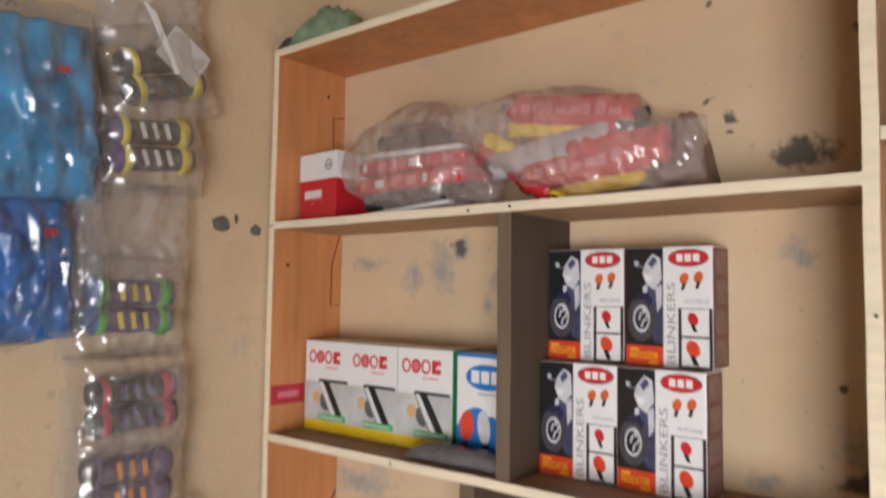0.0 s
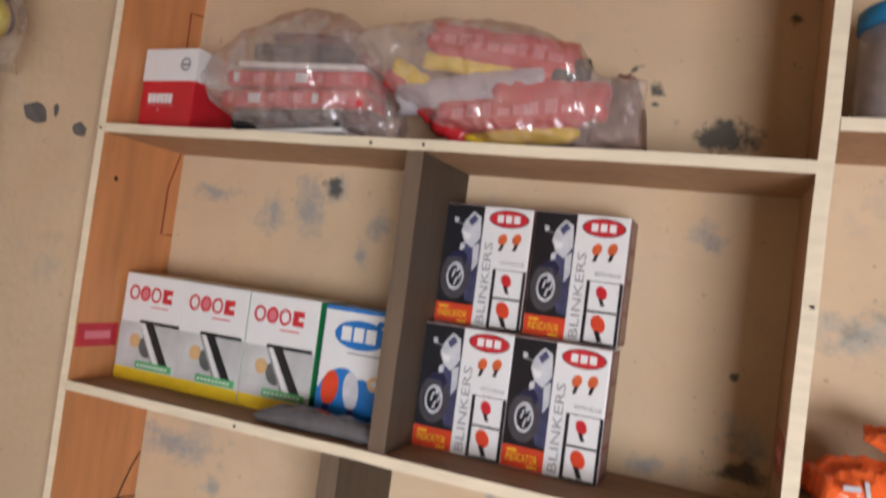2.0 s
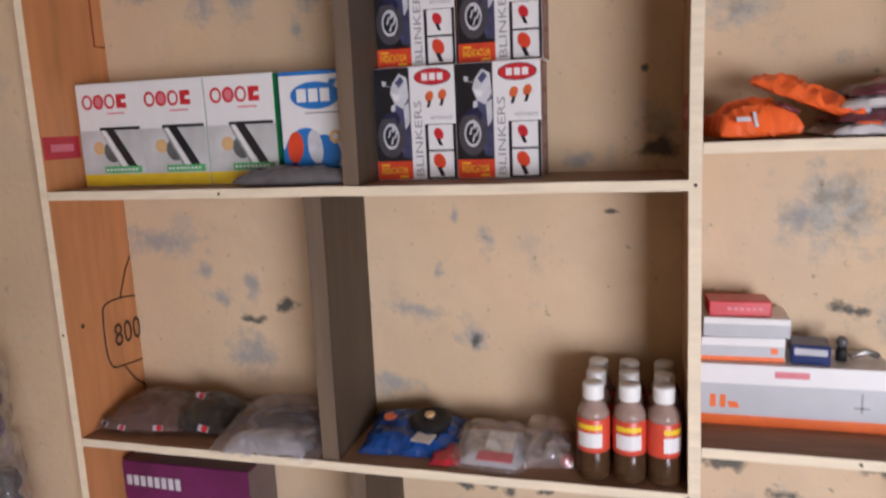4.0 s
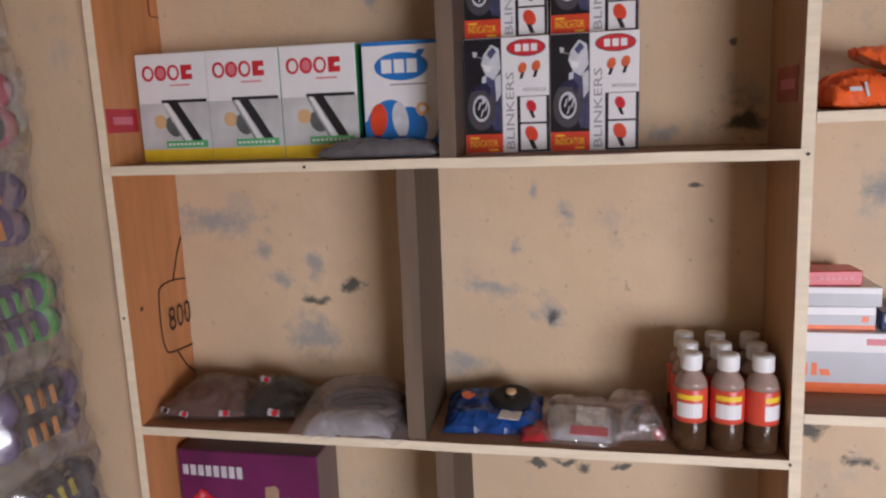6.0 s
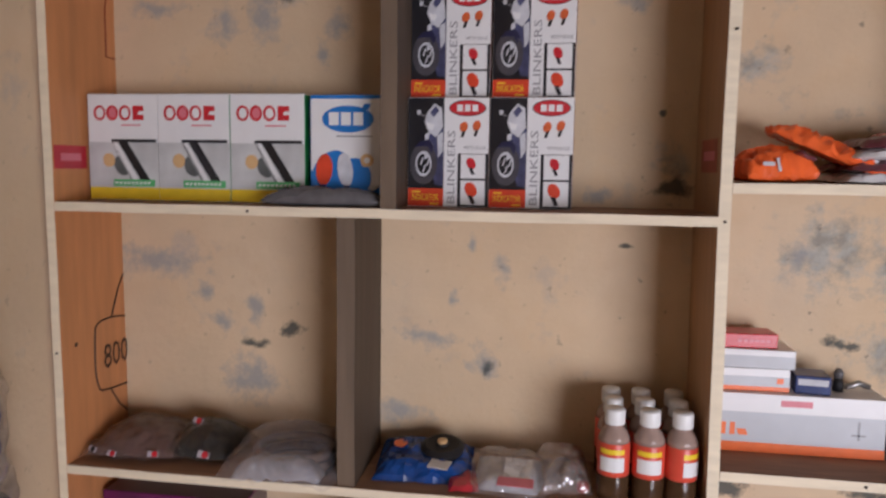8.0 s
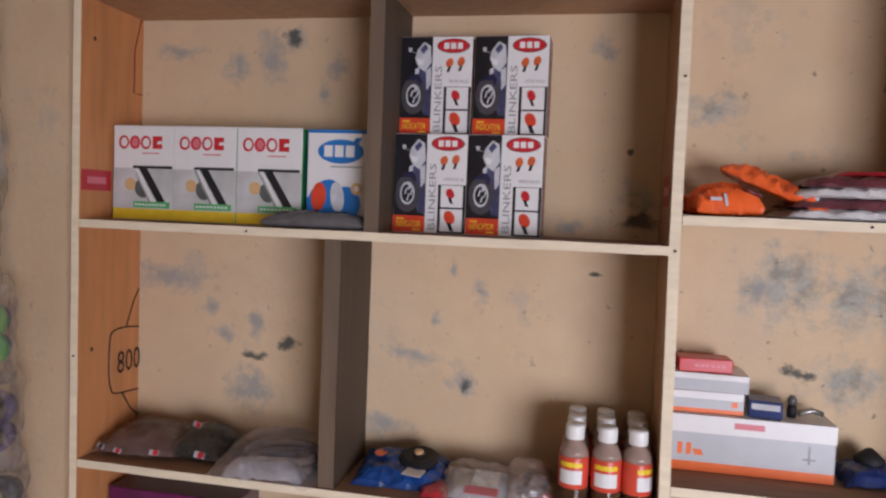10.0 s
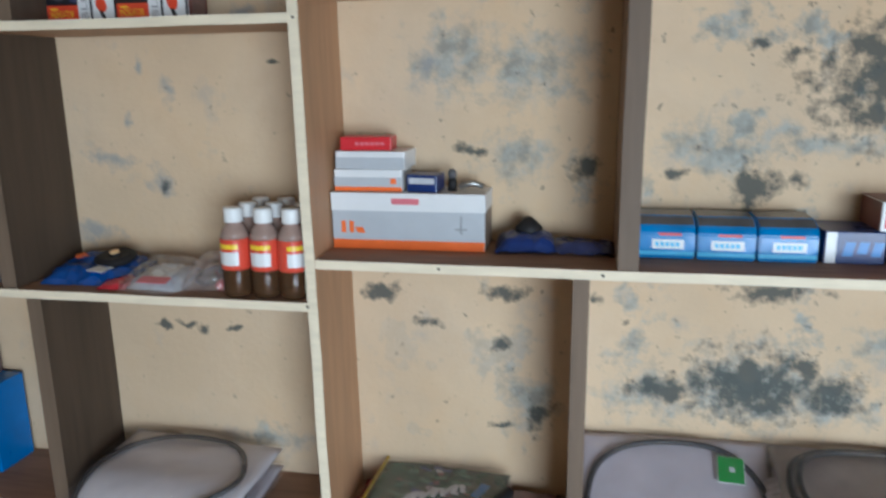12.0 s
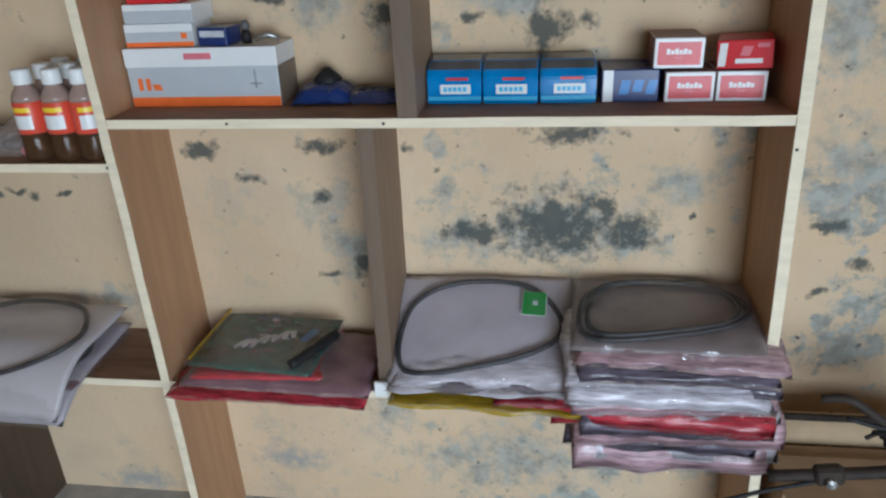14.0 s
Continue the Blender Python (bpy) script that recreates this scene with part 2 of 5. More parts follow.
ply_brown = mat("brown_plywood", (0.42, 0.245, 0.130), 0.6, 0.16, 9, 0.15, stretch=(6, 6, 0.7), coarse=2.5)
ply_top = mat("dusty_shelf_top", (0.30, 0.17, 0.10), 0.7, 0.3, 14, 0.2, stretch=(0.8, 5, 5))
ply_edge = mat("raw_plywood_edge", (0.77, 0.67, 0.50), 0.7, 0.09, 40, 0.3, stretch=(0.5, 1, 3), coarse=10)
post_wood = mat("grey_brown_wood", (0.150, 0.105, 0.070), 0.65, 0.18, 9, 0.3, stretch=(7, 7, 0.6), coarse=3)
# the same divider wood again, darkened to paint in shade on its sides
post_shaded = mat("shaded_brown_wood", (0.070, 0.047, 0.030), 0.65, 0.22, 9, 0.3, stretch=(7, 7, 0.6), coarse=3)
white_card = mat("white_card", (0.76, 0.76, 0.765), 0.32, 0.04, 30)
grey_card = mat("grey_card", (0.48, 0.50, 0.53), 0.35, 0.06, 30)
black_print = mat("black_print", (0.012, 0.012, 0.016), 0.3, 0.3, 40)
red_print = mat("red_print", (0.55, 0.02, 0.03), 0.33, 0.12, 30)
dark_red = mat("dark_red_card", (0.16, 0.045, 0.035), 0.45, 0.25, 30)
orange_print = mat("orange_print", (0.85, 0.17, 0.03), 0.35, 0.12, 40)
yellow_print = mat("yellow_print", (0.85, 0.60, 0.02), 0.35, 0.1, 40)
green_print = mat("green_print", (0.02, 0.25, 0.07), 0.35, 0.15, 40)
mid_green = mat("mid_green_print", (0.10, 0.45, 0.16), 0.35, 0.15, 40)
blue_print = mat("blue_print", (0.015, 0.17, 0.52), 0.3, 0.15, 30)
navy_print = mat("navy_print", (0.012, 0.03, 0.14), 0.3, 0.2, 30)
sky_print = mat("sky_blue_print", (0.10, 0.45, 0.72), 0.3, 0.1, 30)
purple_print = mat("purple_print", (0.13, 0.010, 0.085), 0.35, 0.45, 14)
steel_blue = mat("steel_blue_print", (0.055, 0.06, 0.13), 0.35, 0.6, 60)
lamp_orange = mat("lamp_orange_print", (0.60, 0.115, 0.03), 0.35, 0.3, 90)
flame_red = mat("flame_red_print", (0.66, 0.06, 0.02), 0.35, 0.25, 40)
silver_print = mat("silver_print", (0.55, 0.56, 0.60), 0.3, 0.25, 50)
tan_print = mat("tan_print", (0.65, 0.42, 0.20), 0.4, 0.15, 60)
grey_print = mat("grey_print", (0.30, 0.30, 0.32), 0.4, 0.15, 60)
red_sticker = mat("red_sticker", (0.48, 0.03, 0.045), 0.4, 0.2, 40)
pink_print = mat("pink_print", (0.65, 0.18, 0.22), 0.4, 0.1, 40)
ink = mat("dark_ink", (0.05, 0.025, 0.015), 0.7, 0.3, 60)
red_ink = mat("red_brown_ink", (0.25, 0.04, 0.01), 0.7, 0.3, 60)
cap_white = mat("white_plastic", (0.80, 0.80, 0.79), 0.4, 0.04, 30)
black_rubber = mat("black_rubber", (0.016, 0.015, 0.016), 0.6, 0.3, 60, 0.3, sheen=0.3)
grey_rubber = mat("grey_black_cable", (0.022, 0.022, 0.026), 0.5, 0.25, 60)
yellow_rubber = mat("yellow_rubber", (0.75, 0.62, 0.02), 0.45, 0.12, 50)
purple_rubber = mat("purple_rubber", (0.09, 0.045, 0.17), 0.5, 0.2, 50)
green_rubber = mat("green_rubber", (0.06, 0.42, 0.05), 0.45, 0.15, 50)
blue_rubber = mat("blue_rubber", (0.03, 0.10, 0.36), 0.45, 0.15, 50)
pink_rubber = mat("red_rubber", (0.50, 0.04, 0.08), 0.45, 0.15, 50)
orange_rubber = mat("orange_rubber", (0.80, 0.28, 0.01), 0.45, 0.15, 50)
rag = mat("pale_green_cloth", (0.20, 0.27, 0.17), 0.9, 0.35, 40, 0.6)
dark_rag = mat("dark_cloth", (0.045, 0.05, 0.04), 0.9, 0.35, 40, 0.6)
rust = mat("rusty_dark_metal", (0.040, 0.030, 0.024), 0.7, 0.5, 30, 0.4, metal=0.15, sheen=0.3)
carton = mat("brown_cardboard", (0.36, 0.24, 0.14), 0.8, 0.15, 30, 0.2)
steel = mat("worn_steel", (0.45, 0.45, 0.44), 0.4, 0.25, 30, 0.1, metal=0.9)
film = film_mat("clear_film", (0.80, 0.78, 0.78), 0.12)
film_pink = film_mat("pinkish_clear_film", (0.88, 0.75, 0.71), 0.22)
film_strip = film_mat("shiny_clear_pouch_film", (0.80, 0.78, 0.77), 0.12, 0.11, 0.14, 0.55)
film_grey = film_mat("grey_clear_film", (0.64, 0.63, 0.66), 0.28)
film_pack = film_mat("thin_clear_pack_film", (0.72, 0.70, 0.73), 0.045, 0.04, 0.09, 0.12)
film_smoke = film_mat("smoky_brown_film", (0.24, 0.155, 0.135), 0.30, 0.03, 0.15, 0.14)
film_blue = film_mat("blue_tinted_film", (0.30, 0.50, 0.80), 0.08, 0.08)
grey_bag = mat("dark_grey_plastic", (0.12, 0.115, 0.12), 0.28, 0.4, 40, 0.5)
grey_pack = mat("pale_lilac_backing", (0.47, 0.43, 0.47), 0.35, 0.12, 14, 0.1)
streak = dict(stretch=(1.0, 5, 9), coarse=6.0)
pale_foil = mat("shiny_pale_film_packet", (0.55, 0.51, 0.56), 0.12, 0.55, 26, 0.5, **streak)
red_foil = mat("shiny_red_film_packet", (0.34, 0.03, 0.045), 0.16, 0.7, 26, 0.5, **streak)
dark_foil = mat("shiny_dark_film_packet", (0.11, 0.09, 0.12), 0.14, 0.8, 26, 0.5, **streak)
pink_foil = mat("shiny_pinkish_film_packet", (0.40, 0.26, 0.29), 0.16, 0.6, 26, 0.5, **streak)
red_pack = mat("red_foil_pack", (0.42, 0.025, 0.035), 0.22, 0.35, 25, 0.5)
maroon_pack = mat("maroon_pack", (0.12, 0.03, 0.04), 0.3, 0.5, 25, 0.5)
orange_pack = mat("orange_foil_pack", (0.80, 0.13, 0.025), 0.25, 0.25, 25, 0.5)
blue_pack = mat("blue_foil_pack", (0.02, 0.20, 0.52), 0.22, 0.3, 22, 0.4)
dark_top = mat("dark_blue_black_film", (0.085, 0.09, 0.105), 0.25, 0.4, 22, 0.4)
green_pack = mat("dull_green_printed_pack", (0.012, 0.060, 0.038), 0.25, 0.8, 45, 0.2)


def amber_mat():
    m, t, n, l, b = nodes_of("brown_oil_in_clear_plastic")
    b.inputs["Base Color"].default_value = (0.26, 0.11, 0.035, 1)
    b.inputs["Roughness"].default_value = 0.12
    b.inputs["Transmission Weight"].default_value = 0.7
    b.inputs["IOR"].default_value = 1.3
    no = n.new("ShaderNodeTexNoise")
    no.inputs["Scale"].default_value = 25
    rg = n.new("ShaderNodeMix")
    rg.data_type = "RGBA"
    rg.inputs[6].default_value, rg.inputs[7].default_value = (0.14, 0.07, 0.03, 1), (0.26, 0.14, 0.07, 1)
    l.new(no.outputs["Fac"], rg.inputs[0])
    l.new(rg.outputs[2], b.inputs["Base Color"])
    return m


amber = amber_mat()


# ---- building helpers ----
def thing(name, label, category, group="", m=None):
    ob = new(name)
    ob.empty_display_size = 0.05
    if m is not None:
        ob.matrix_basis = m
    return tagged(ob, label, category, group)


def mesh_of(name, bm, mats, smooth=False):
    me = bpy.data.meshes.new(name)
    bmesh.ops.recalc_face_normals(bm, faces=bm.faces)
    bm.to_mesh(me)
    bm.free()
    for q in (mats if isinstance(mats, (list, tuple)) else [mats]):
        me.materials.append(q)
    if smooth:
        for p in me.polygons:
            p.use_smooth = True
    return me


def part(name, bm, mats, parent, label="", smooth=False, m=None):
    # crumpled film keeps its facets
    ob = new(name, mesh_of(name, bm, mats, smooth and name != "film"))
    ob.parent = parent
    if m is not None:
        ob.matrix_basis = m
    return tagged(ob, label)


def structure(name, bm, mats, label, category):
    return tagged(new(name, mesh_of(name, bm, mats)), label, category, kind="structure")


def box(bm, x0, x1, y0, y1, z0, z1, bevel=0.0, seg=2, m=None):
    r = bmesh.ops.create_cube(bm, size=1)
    vs = r["verts"]
    for v in vs:
        v.co = Vector(((x0 + x1) / 2 + v.co.x * (x1 - x0), (y0 + y1) / 2 + v.co.y * (y1 - y0), (z0 + z1) / 2 + v.co.z * (z1 - z0)))
    if bevel:
        es = list({e for v in vs for e in v.link_edges})
        g = bmesh.ops.bevel(bm, geom=es, offset=bevel, segments=seg, affect="EDGES", profile=0.5)
        vs = list({v for f in g["faces"] for v in f.verts} | {v for v in vs if v.is_valid})
    if m is not None:
        for v in vs:
            v.co = m @ v.co
    return bm


def bmnew():
    return bmesh.new()


def boxed(*a, **k):
    return box(bmnew(), *a, **k)


def slab(bm, x0, x1, z0, z1, layer=1, lean=0.0):
    """A printed field on a front face at y = 0, a hair proud; lean shifts its top sideways."""
    y = -0.0005 * layer
    h = z1 - z0
    co = [(x0, z0), (x1, z0), (x1 + lean * h, z1), (x0 + lean * h, z1)]
    f = [bm.verts.new((x, y, z)) for x, z in co]
    b = [bm.verts.new((x, 0.0004, z)) for x, z in co]
    bm.faces.new(f)
    for i in range(4):
        bm.faces.new((f[i], b[i], b[(i + 1) % 4], f[(i + 1) % 4]))
    return bm


def disc(bm, cx, cz, rx, rz, layer=1, tilt=0.0, seg=28):
    y = -0.0005 * layer
    ring = []
    for i in range(seg):
        a = 2 * math.pi * i / seg
        px, pz = rx * math.cos(a), rz * math.sin(a)
        ring.append((cx + px * math.cos(tilt) - pz * math.sin(tilt), cz + px * math.sin(tilt) + pz * math.cos(tilt)))
    f = [bm.verts.new((x, y, z)) for x, z in ring]
    b = [bm.verts.new((x, 0.0004, z)) for x, z in ring]
    bm.faces.new(f)
    for i in range(seg):
        bm.faces.new((f[i], b[i], b[(i + 1) % seg], f[(i + 1) % seg]))
    return bm


def poly(pts, layer):
    """A printed field of any outline on a front face at y = 0."""
    bm = bmnew()
    y = -0.0005 * layer
    f = [bm.verts.new((x, y, z)) for x, z in pts]
    b = [bm.verts.new((x, 0.0004, z)) for x, z in pts]
    bm.faces.new(f)
    for i in range(len(pts)):
        bm.faces.new((f[i], b[i], b[(i + 1) % len(pts)], f[(i + 1) % len(pts)]))
    return bm


def ringlet(bm, cx, cz, r0, r1, layer=1, squash=1.0, seg=24):
    y = -0.0005 * layer
    a = [(math.cos(2 * math.pi * i / seg), math.sin(2 * math.pi * i / seg)) for i in range(seg)]
    o = [bm.verts.new((cx + c * r1 * squash, y, cz + s * r1)) for c, s in a]
    q = [bm.verts.new((cx + c * r0 * squash, y, cz + s * r0)) for c, s in a]
    for i in range(seg):
        j = (i + 1) % seg
        bm.faces.new((o[i], o[j], q[j], q[i]))
    return bm


def tube(bm, pts, r, seg=8, closed=False):
    """A round rod or cable along a list of places; r is one radius or one for each place."""
    pts = [Vector(p) for p in pts]
    rings = []
    for i, p in enumerate(pts):
        a = pts[i - 1] if (i or closed) else p
        c = pts[(i + 1) % len(pts)] if (i < len(pts) - 1 or closed) else p
        d = (c - a).normalized()
        u = d.cross(Vector((0.12, 0.3, 1.0))).normalized()
        w = d.cross(u)
        rr = r[i] if isinstance(r, (list, tuple)) else r
        rings.append([bm.verts.new(p + rr * (math.cos(2 * math.pi * k / seg) * u + math.sin(2 * math.pi * k / seg) * w)) for k in range(seg)])
    n = len(rings)
    for i in range(n if closed else n - 1):
        a, c = rings[i], rings[(i + 1) % n]
        for k in range(seg):
            bm.faces.new((a[k], a[(k + 1) % seg], c[(k + 1) % seg], c[k]))
    if not closed:
        bm.faces.new(rings[0][::-1])
        bm.faces.new(rings[-1])
    return bm


def curve_pts(ctrl, n=24, closed=False):
    """A smooth line through a few places."""
    c = [Vector(p) for p in ctrl]
    out = []
    k = len(c)
    spans = k if closed else k - 1
    for s in range(spans):
        p0 = c[(s - 1) % k] if (closed or s) else c[0]
        p1, p2 = c[s], c[(s + 1) % k]
        p3 = c[(s + 2) % k] if (closed or s < k - 2) else c[-1]
        steps = max(2, n // spans)
        for i in range(steps):
            t = i / steps
            out.append(0.5 * (2 * p1 + (p2 - p0) * t + (2 * p0 - 5 * p1 + 4 * p2 - p3) * t * t + (3 * p1 - p0 - 3 * p2 + p3) * t ** 3))
    if not closed:
        out.append(c[-1])
    return out


def lathe(bm, rows, seg=20):
    rings = [[bm.verts.new((r * math.cos(2 * math.pi * k / seg), r * math.sin(2 * math.pi * k / seg), z)) for k in range(seg)] for r, z in rows]
    for a, c in zip(rings, rings[1:]):
        for k in range(seg):
            bm.faces.new((a[k], a[(k + 1) % seg], c[(k + 1) % seg], c[k]))
    bm.faces.new(rings[0][::-1])
    bm.faces.new(rings[-1])
    return bm


def crumple(p):
    """Creased relief: sharp ridges with flat facets between them."""
    a = 0.45 - abs(noise.noise(p)) * 1.6
    b = 0.3 - abs(noise.noise(p * 2.1 + Vector((3.7, 1.2, 8.8)))) * 1.2
    return a + 0.55 * b + 0.4 * noise.noise(p * 0.6)


def bag_tube(bm, rows, wrinkle=0.005, seed=0.0, seg=40, steps=8, freq=30.0):
    """A closed soft bag along x; each row is x, its lowest and highest z, its nearest and farthest y."""
    line = []
    for i in range(len(rows) - 1):
        for k in range(steps):
            t = k / steps
            q = t * t * (3 - 2 * t)
            line.append([a + (c - a) * (t if n == 0 else q) for n, (a, c) in enumerate(zip(rows[i], rows[i + 1]))])
    line.append(list(rows[-1]))
    rings = []
    for x, z0, z1, y0, y1 in line:
        ring = []
        for k in range(seg):
            a = 2 * math.pi * k / seg
            c, s = math.cos(a), math.sin(a)
            c, s = math.copysign(abs(c) ** 0.75, c), math.copysign(abs(s) ** 0.75, s)
            p = Vector((x, (y0 + y1) / 2 + c * (y1 - y0) / 2, (z0 + z1) / 2 + s * (z1 - z0) / 2))
            w = wrinkle * crumple(p * freq + Vector((seed, seed * 2, 0)))
            p += Vector((0.3 * w, c * w, s * w))
            p.z = max(p.z, 0.0005)
            ring.append(bm.verts.new(p))
        rings.append(ring)
    for a, c in zip(rings, rings[1:]):
        for k in range(seg):
            bm.faces.new((a[k], a[(k + 1) % seg], c[(k + 1) % seg], c[k]))
    bm.faces.new(rings[0][::-1])
    bm.faces.new(rings[-1])
    return bm


def pillow(bm, w, d, h, wrinkle=0.003, seed=0.0, nx=22, ny=18, power=4.0, freq=22.0, sag=0.0, base=0.15, m=None, sheet=False, ragged=0.012):
    """A soft pouch lying on z = 0, w by d, puffed to h, with crumples and flat sealed rims; sag lets the front edge droop."""
    top, bot = [], []
    for j in range(ny + 1):
        rt, rb = [], []
        for i in range(nx + 1):
            u, v = 2 * i / nx - 1, 2 * j / ny - 1
            q = max(0.0, (1 - abs(u) ** power)) * max(0.0, (1 - abs(v) ** power))
            q = q ** 0.6
            e = ragged * noise.noise(Vector((u * 2 + seed, v * 2, 3.1)))
            x, y = u * w / 2 * (1 + e), v * d / 2 * (1 + 2 * e)
            k = crumple(Vector((x * freq + seed * 7, y * freq, seed)))
            z = base * h + (1 - base) * h * q + wrinkle * k
            drop = -sag * max(0.0, -v) ** 2
            rt.append(bm.verts.new((x, y, max(z, 0.0004) + drop)))
            edge = i in (0, nx) or j in (0, ny)
            rb.append(rt[-1] if edge else bm.verts.new((x, y, max(0.0, base * h * (1 - q)) + drop)))
        top.append(rt)
        bot.append(rb)
    for j in range(ny):
        for i in range(nx):
            bm.faces.new((top[j][i], top[j][i + 1], top[j + 1][i + 1], top[j + 1][i]))
            if sheet:
                continue
            f = [bot[j][i], bot[j + 1][i], bot[j + 1][i + 1], bot[j][i + 1]]
            if len({top[j][i], top[j][i + 1], top[j + 1][i + 1], top[j + 1][i]} & set(f)) < 4:
                bm.faces.new(f)
    if m is not None:
        for v in bm.verts:
            v.co = m @ v.co
    return bm


def pouch(*a, **k):
    return pillow(bmnew(), *a, **k)


def lettering(name, words, height, material, parent, m, width=None):
    """Flat lettering with the built-in font, upright in the xz plane, its lower left corner at m."""
    cu = bpy.data.curves.new(name, "FONT")
    cu.body, cu.size, cu.extrude = words, 1.0, 0.0
    cu.resolution_u = 2
    tmp = new("lettering_source", cu)
    me = bpy.data.meshes.new_from_object(tmp)
    bpy.data.objects.remove(tmp)
    xs = [v.co.x for v in me.vertices]
    ys = [v.co.y for v in me.vertices]
    sx = (width / (max(xs) - min(xs))) if width else height / (max(ys) - min(ys))
    sy = height / (max(ys) - min(ys))
    x0, y0 = min(xs), min(ys)
    for v in me.vertices:
        v.co = Vector(((v.co.x - x0) * sx, 0, (v.co.y - y0) * sy))
    me.name = name
    me.materials.append(material)
    ob = new(name, me)
    ob.parent = parent
    ob.matrix_basis = m
    return ob


# ---- the setting ----
structure("floor", boxed(-0.15, ROOM_X + 0.15, ROOM_Y - 0.15, 0.15, -0.12, FLOOR), cement, "worn grey cement shop floor", "floor")
structure("ceiling", boxed(-0.15, ROOM_X + 0.15, ROOM_Y - 0.15, 0.15, CEIL, CEIL + 0.1), ceil_paint, "plain cream painted ceiling board", "ceiling")
structure("wall_north", boxed(-0.15, ROOM_X + 0.15, 0.0, 0.15, FLOOR, CEIL), wall_paint, "cream painted wall with grey peeling mouldy patches", "wall")
structure("wall_west", boxed(-0.15, 0.0, ROOM_Y, -0.0005, FLOOR, CEIL), side_paint, "cream painted side wall with small chips", "wall")
structure("wall_east", boxed(ROOM_X, ROOM_X + 0.15, ROOM_Y, -0.0005, FLOOR, CEIL), side_paint, "plain cream side wall", "wall")
bm = bmnew()
OPEN_X0, OPEN_X1, OPEN_Z = 2.0, 3.9, 2.0
box(bm, -0.15, OPEN_X0, ROOM_Y - 0.15, ROOM_Y - 0.0005, FLOOR, CEIL)
box(bm, OPEN_X1, ROOM_X + 0.15, ROOM_Y - 0.15, ROOM_Y - 0.0005, FLOOR, CEIL)
box(bm, OPEN_X0, OPEN_X1, ROOM_Y - 0.15, ROOM_Y - 0.0005, OPEN_Z, CEIL)
structure("wall_south", bm, side_paint, "cream wall with a wide open shop front", "wall")
structure("ground", boxed(-60, 60, -60, ROOM_Y - 0.16, -0.2, 0.0), mat("packed_earth", (0.30, 0.22, 0.15), 0.9, 0.25, 3, 0.3), "packed earth outside the shop", "ground")


# ---- shelf units ----
def board(name, parent, x0, x1, z0, z1, face, y0=FRONT, y1=-0.001, front=None, lean=0.0, zref=1.0, label="", top=None, rough=0.0012):
    """One board; its front edge shows raw wood, its upper side may differ; lean shifts x with height."""
    bm = bmnew()
    nx = max(1, round((x1 - x0) / 0.06))
    nz = max(1, round((z1 - z0) / 0.06))
    xs = [x0 + (x1 - x0) * i / nx for i in range(nx + 1)]
    zs = [z0 + (z1 - z0) * j / nz for j in range(nz + 1)]
    mats = [face, front or ply_edge, top or face]

    def wob(x, z, y):
        q = Vector((x * 9, z * 9, y * 3))
        return Vector((lean * (z - zref) + rough * noise.noise(q), rough * noise.noise(q + Vector((5, 0, 0))) if y < -0.1 else 0, rough * noise.noise(q + Vector((0, 9, 0)))))

    def grid(pts, idx):
        vs = [[bm.verts.new(p + wob(p.x, p.z, p.y)) for p in row] for row in pts]
        for a, c in zip(vs, vs[1:]):
            for i in range(len(a) - 1):
                f = bm.faces.new((a[i], a[i + 1], c[i + 1], c[i]))
                f.material_index = idx

    grid([[Vector((x, y0, z)) for x in xs] for z in zs], 1)
    grid([[Vector((x, y1, z)) for x in xs] for z in zs], 0)
    grid([[Vector((x0, y, z)) for y in (y0, y1)] for z in zs], 0)
    grid([[Vector((x1, y, z)) for y in (y0, y1)] for z in zs], 0)
    grid([[Vector((x, y, z0)) for x in xs] for y in (y0, y1)], 0)
    grid([[Vector((x, y, z1)) for x in xs] for y in (y0, y1)], 2)
    bmesh.ops.remove_doubles(bm, verts=bm.verts, dist=0.0001)
    return part(name, bm, mats, parent, label)


TH = 0.015
SA, SB, SC, SD = 1.781, 1.357, 0.903, 0.479
TOP = 2.140
B2A, B2B, B2C, B2D = 1.830, 1.406, 0.976, 0.478

unit1 = thing("shelf_unit", "open plywood wall shelf with orange-brown side boards and pale raw edges", "shelf")
board("side_board", unit1, 0.008, 0.024, FLOOR, TOP - TH, ply_orange, label="orange stained plywood side board")
board("side_board", unit1, 1.0735, 1.0905, FLOOR, SB - TH, ply_brown, lean=-0.015, zref=1.34)
board("side_board", unit1, 1.0735, 1.0905, SB, TOP - TH, ply_brown)
board("top_board", unit1, 0.008, 1.0905, TOP - TH, TOP, ply_orange)
for z in (SA, SC, SD):
    board("shelf", unit1, 0.0245, (1.0735 if z < SB else 1.0737) + max(0.0, 0.015 * (1.34 - z)), z - TH, z, ply_brown, top=ply_top)
board("shelf", unit1, 0.0245, 1.0905, SB - TH, SB, ply_brown, top=ply_top)
# the darker side colour stands in for shade; fronts keep the lighter tone
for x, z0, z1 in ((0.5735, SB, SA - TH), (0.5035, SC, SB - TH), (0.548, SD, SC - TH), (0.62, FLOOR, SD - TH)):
    board("divider", unit1, x, x + (0.0255 if z0 == SB else 0.0295), z0, z1, post_shaded, y0=FRONT + 0.006, front=post_wood, label="grey-brown wooden upright")

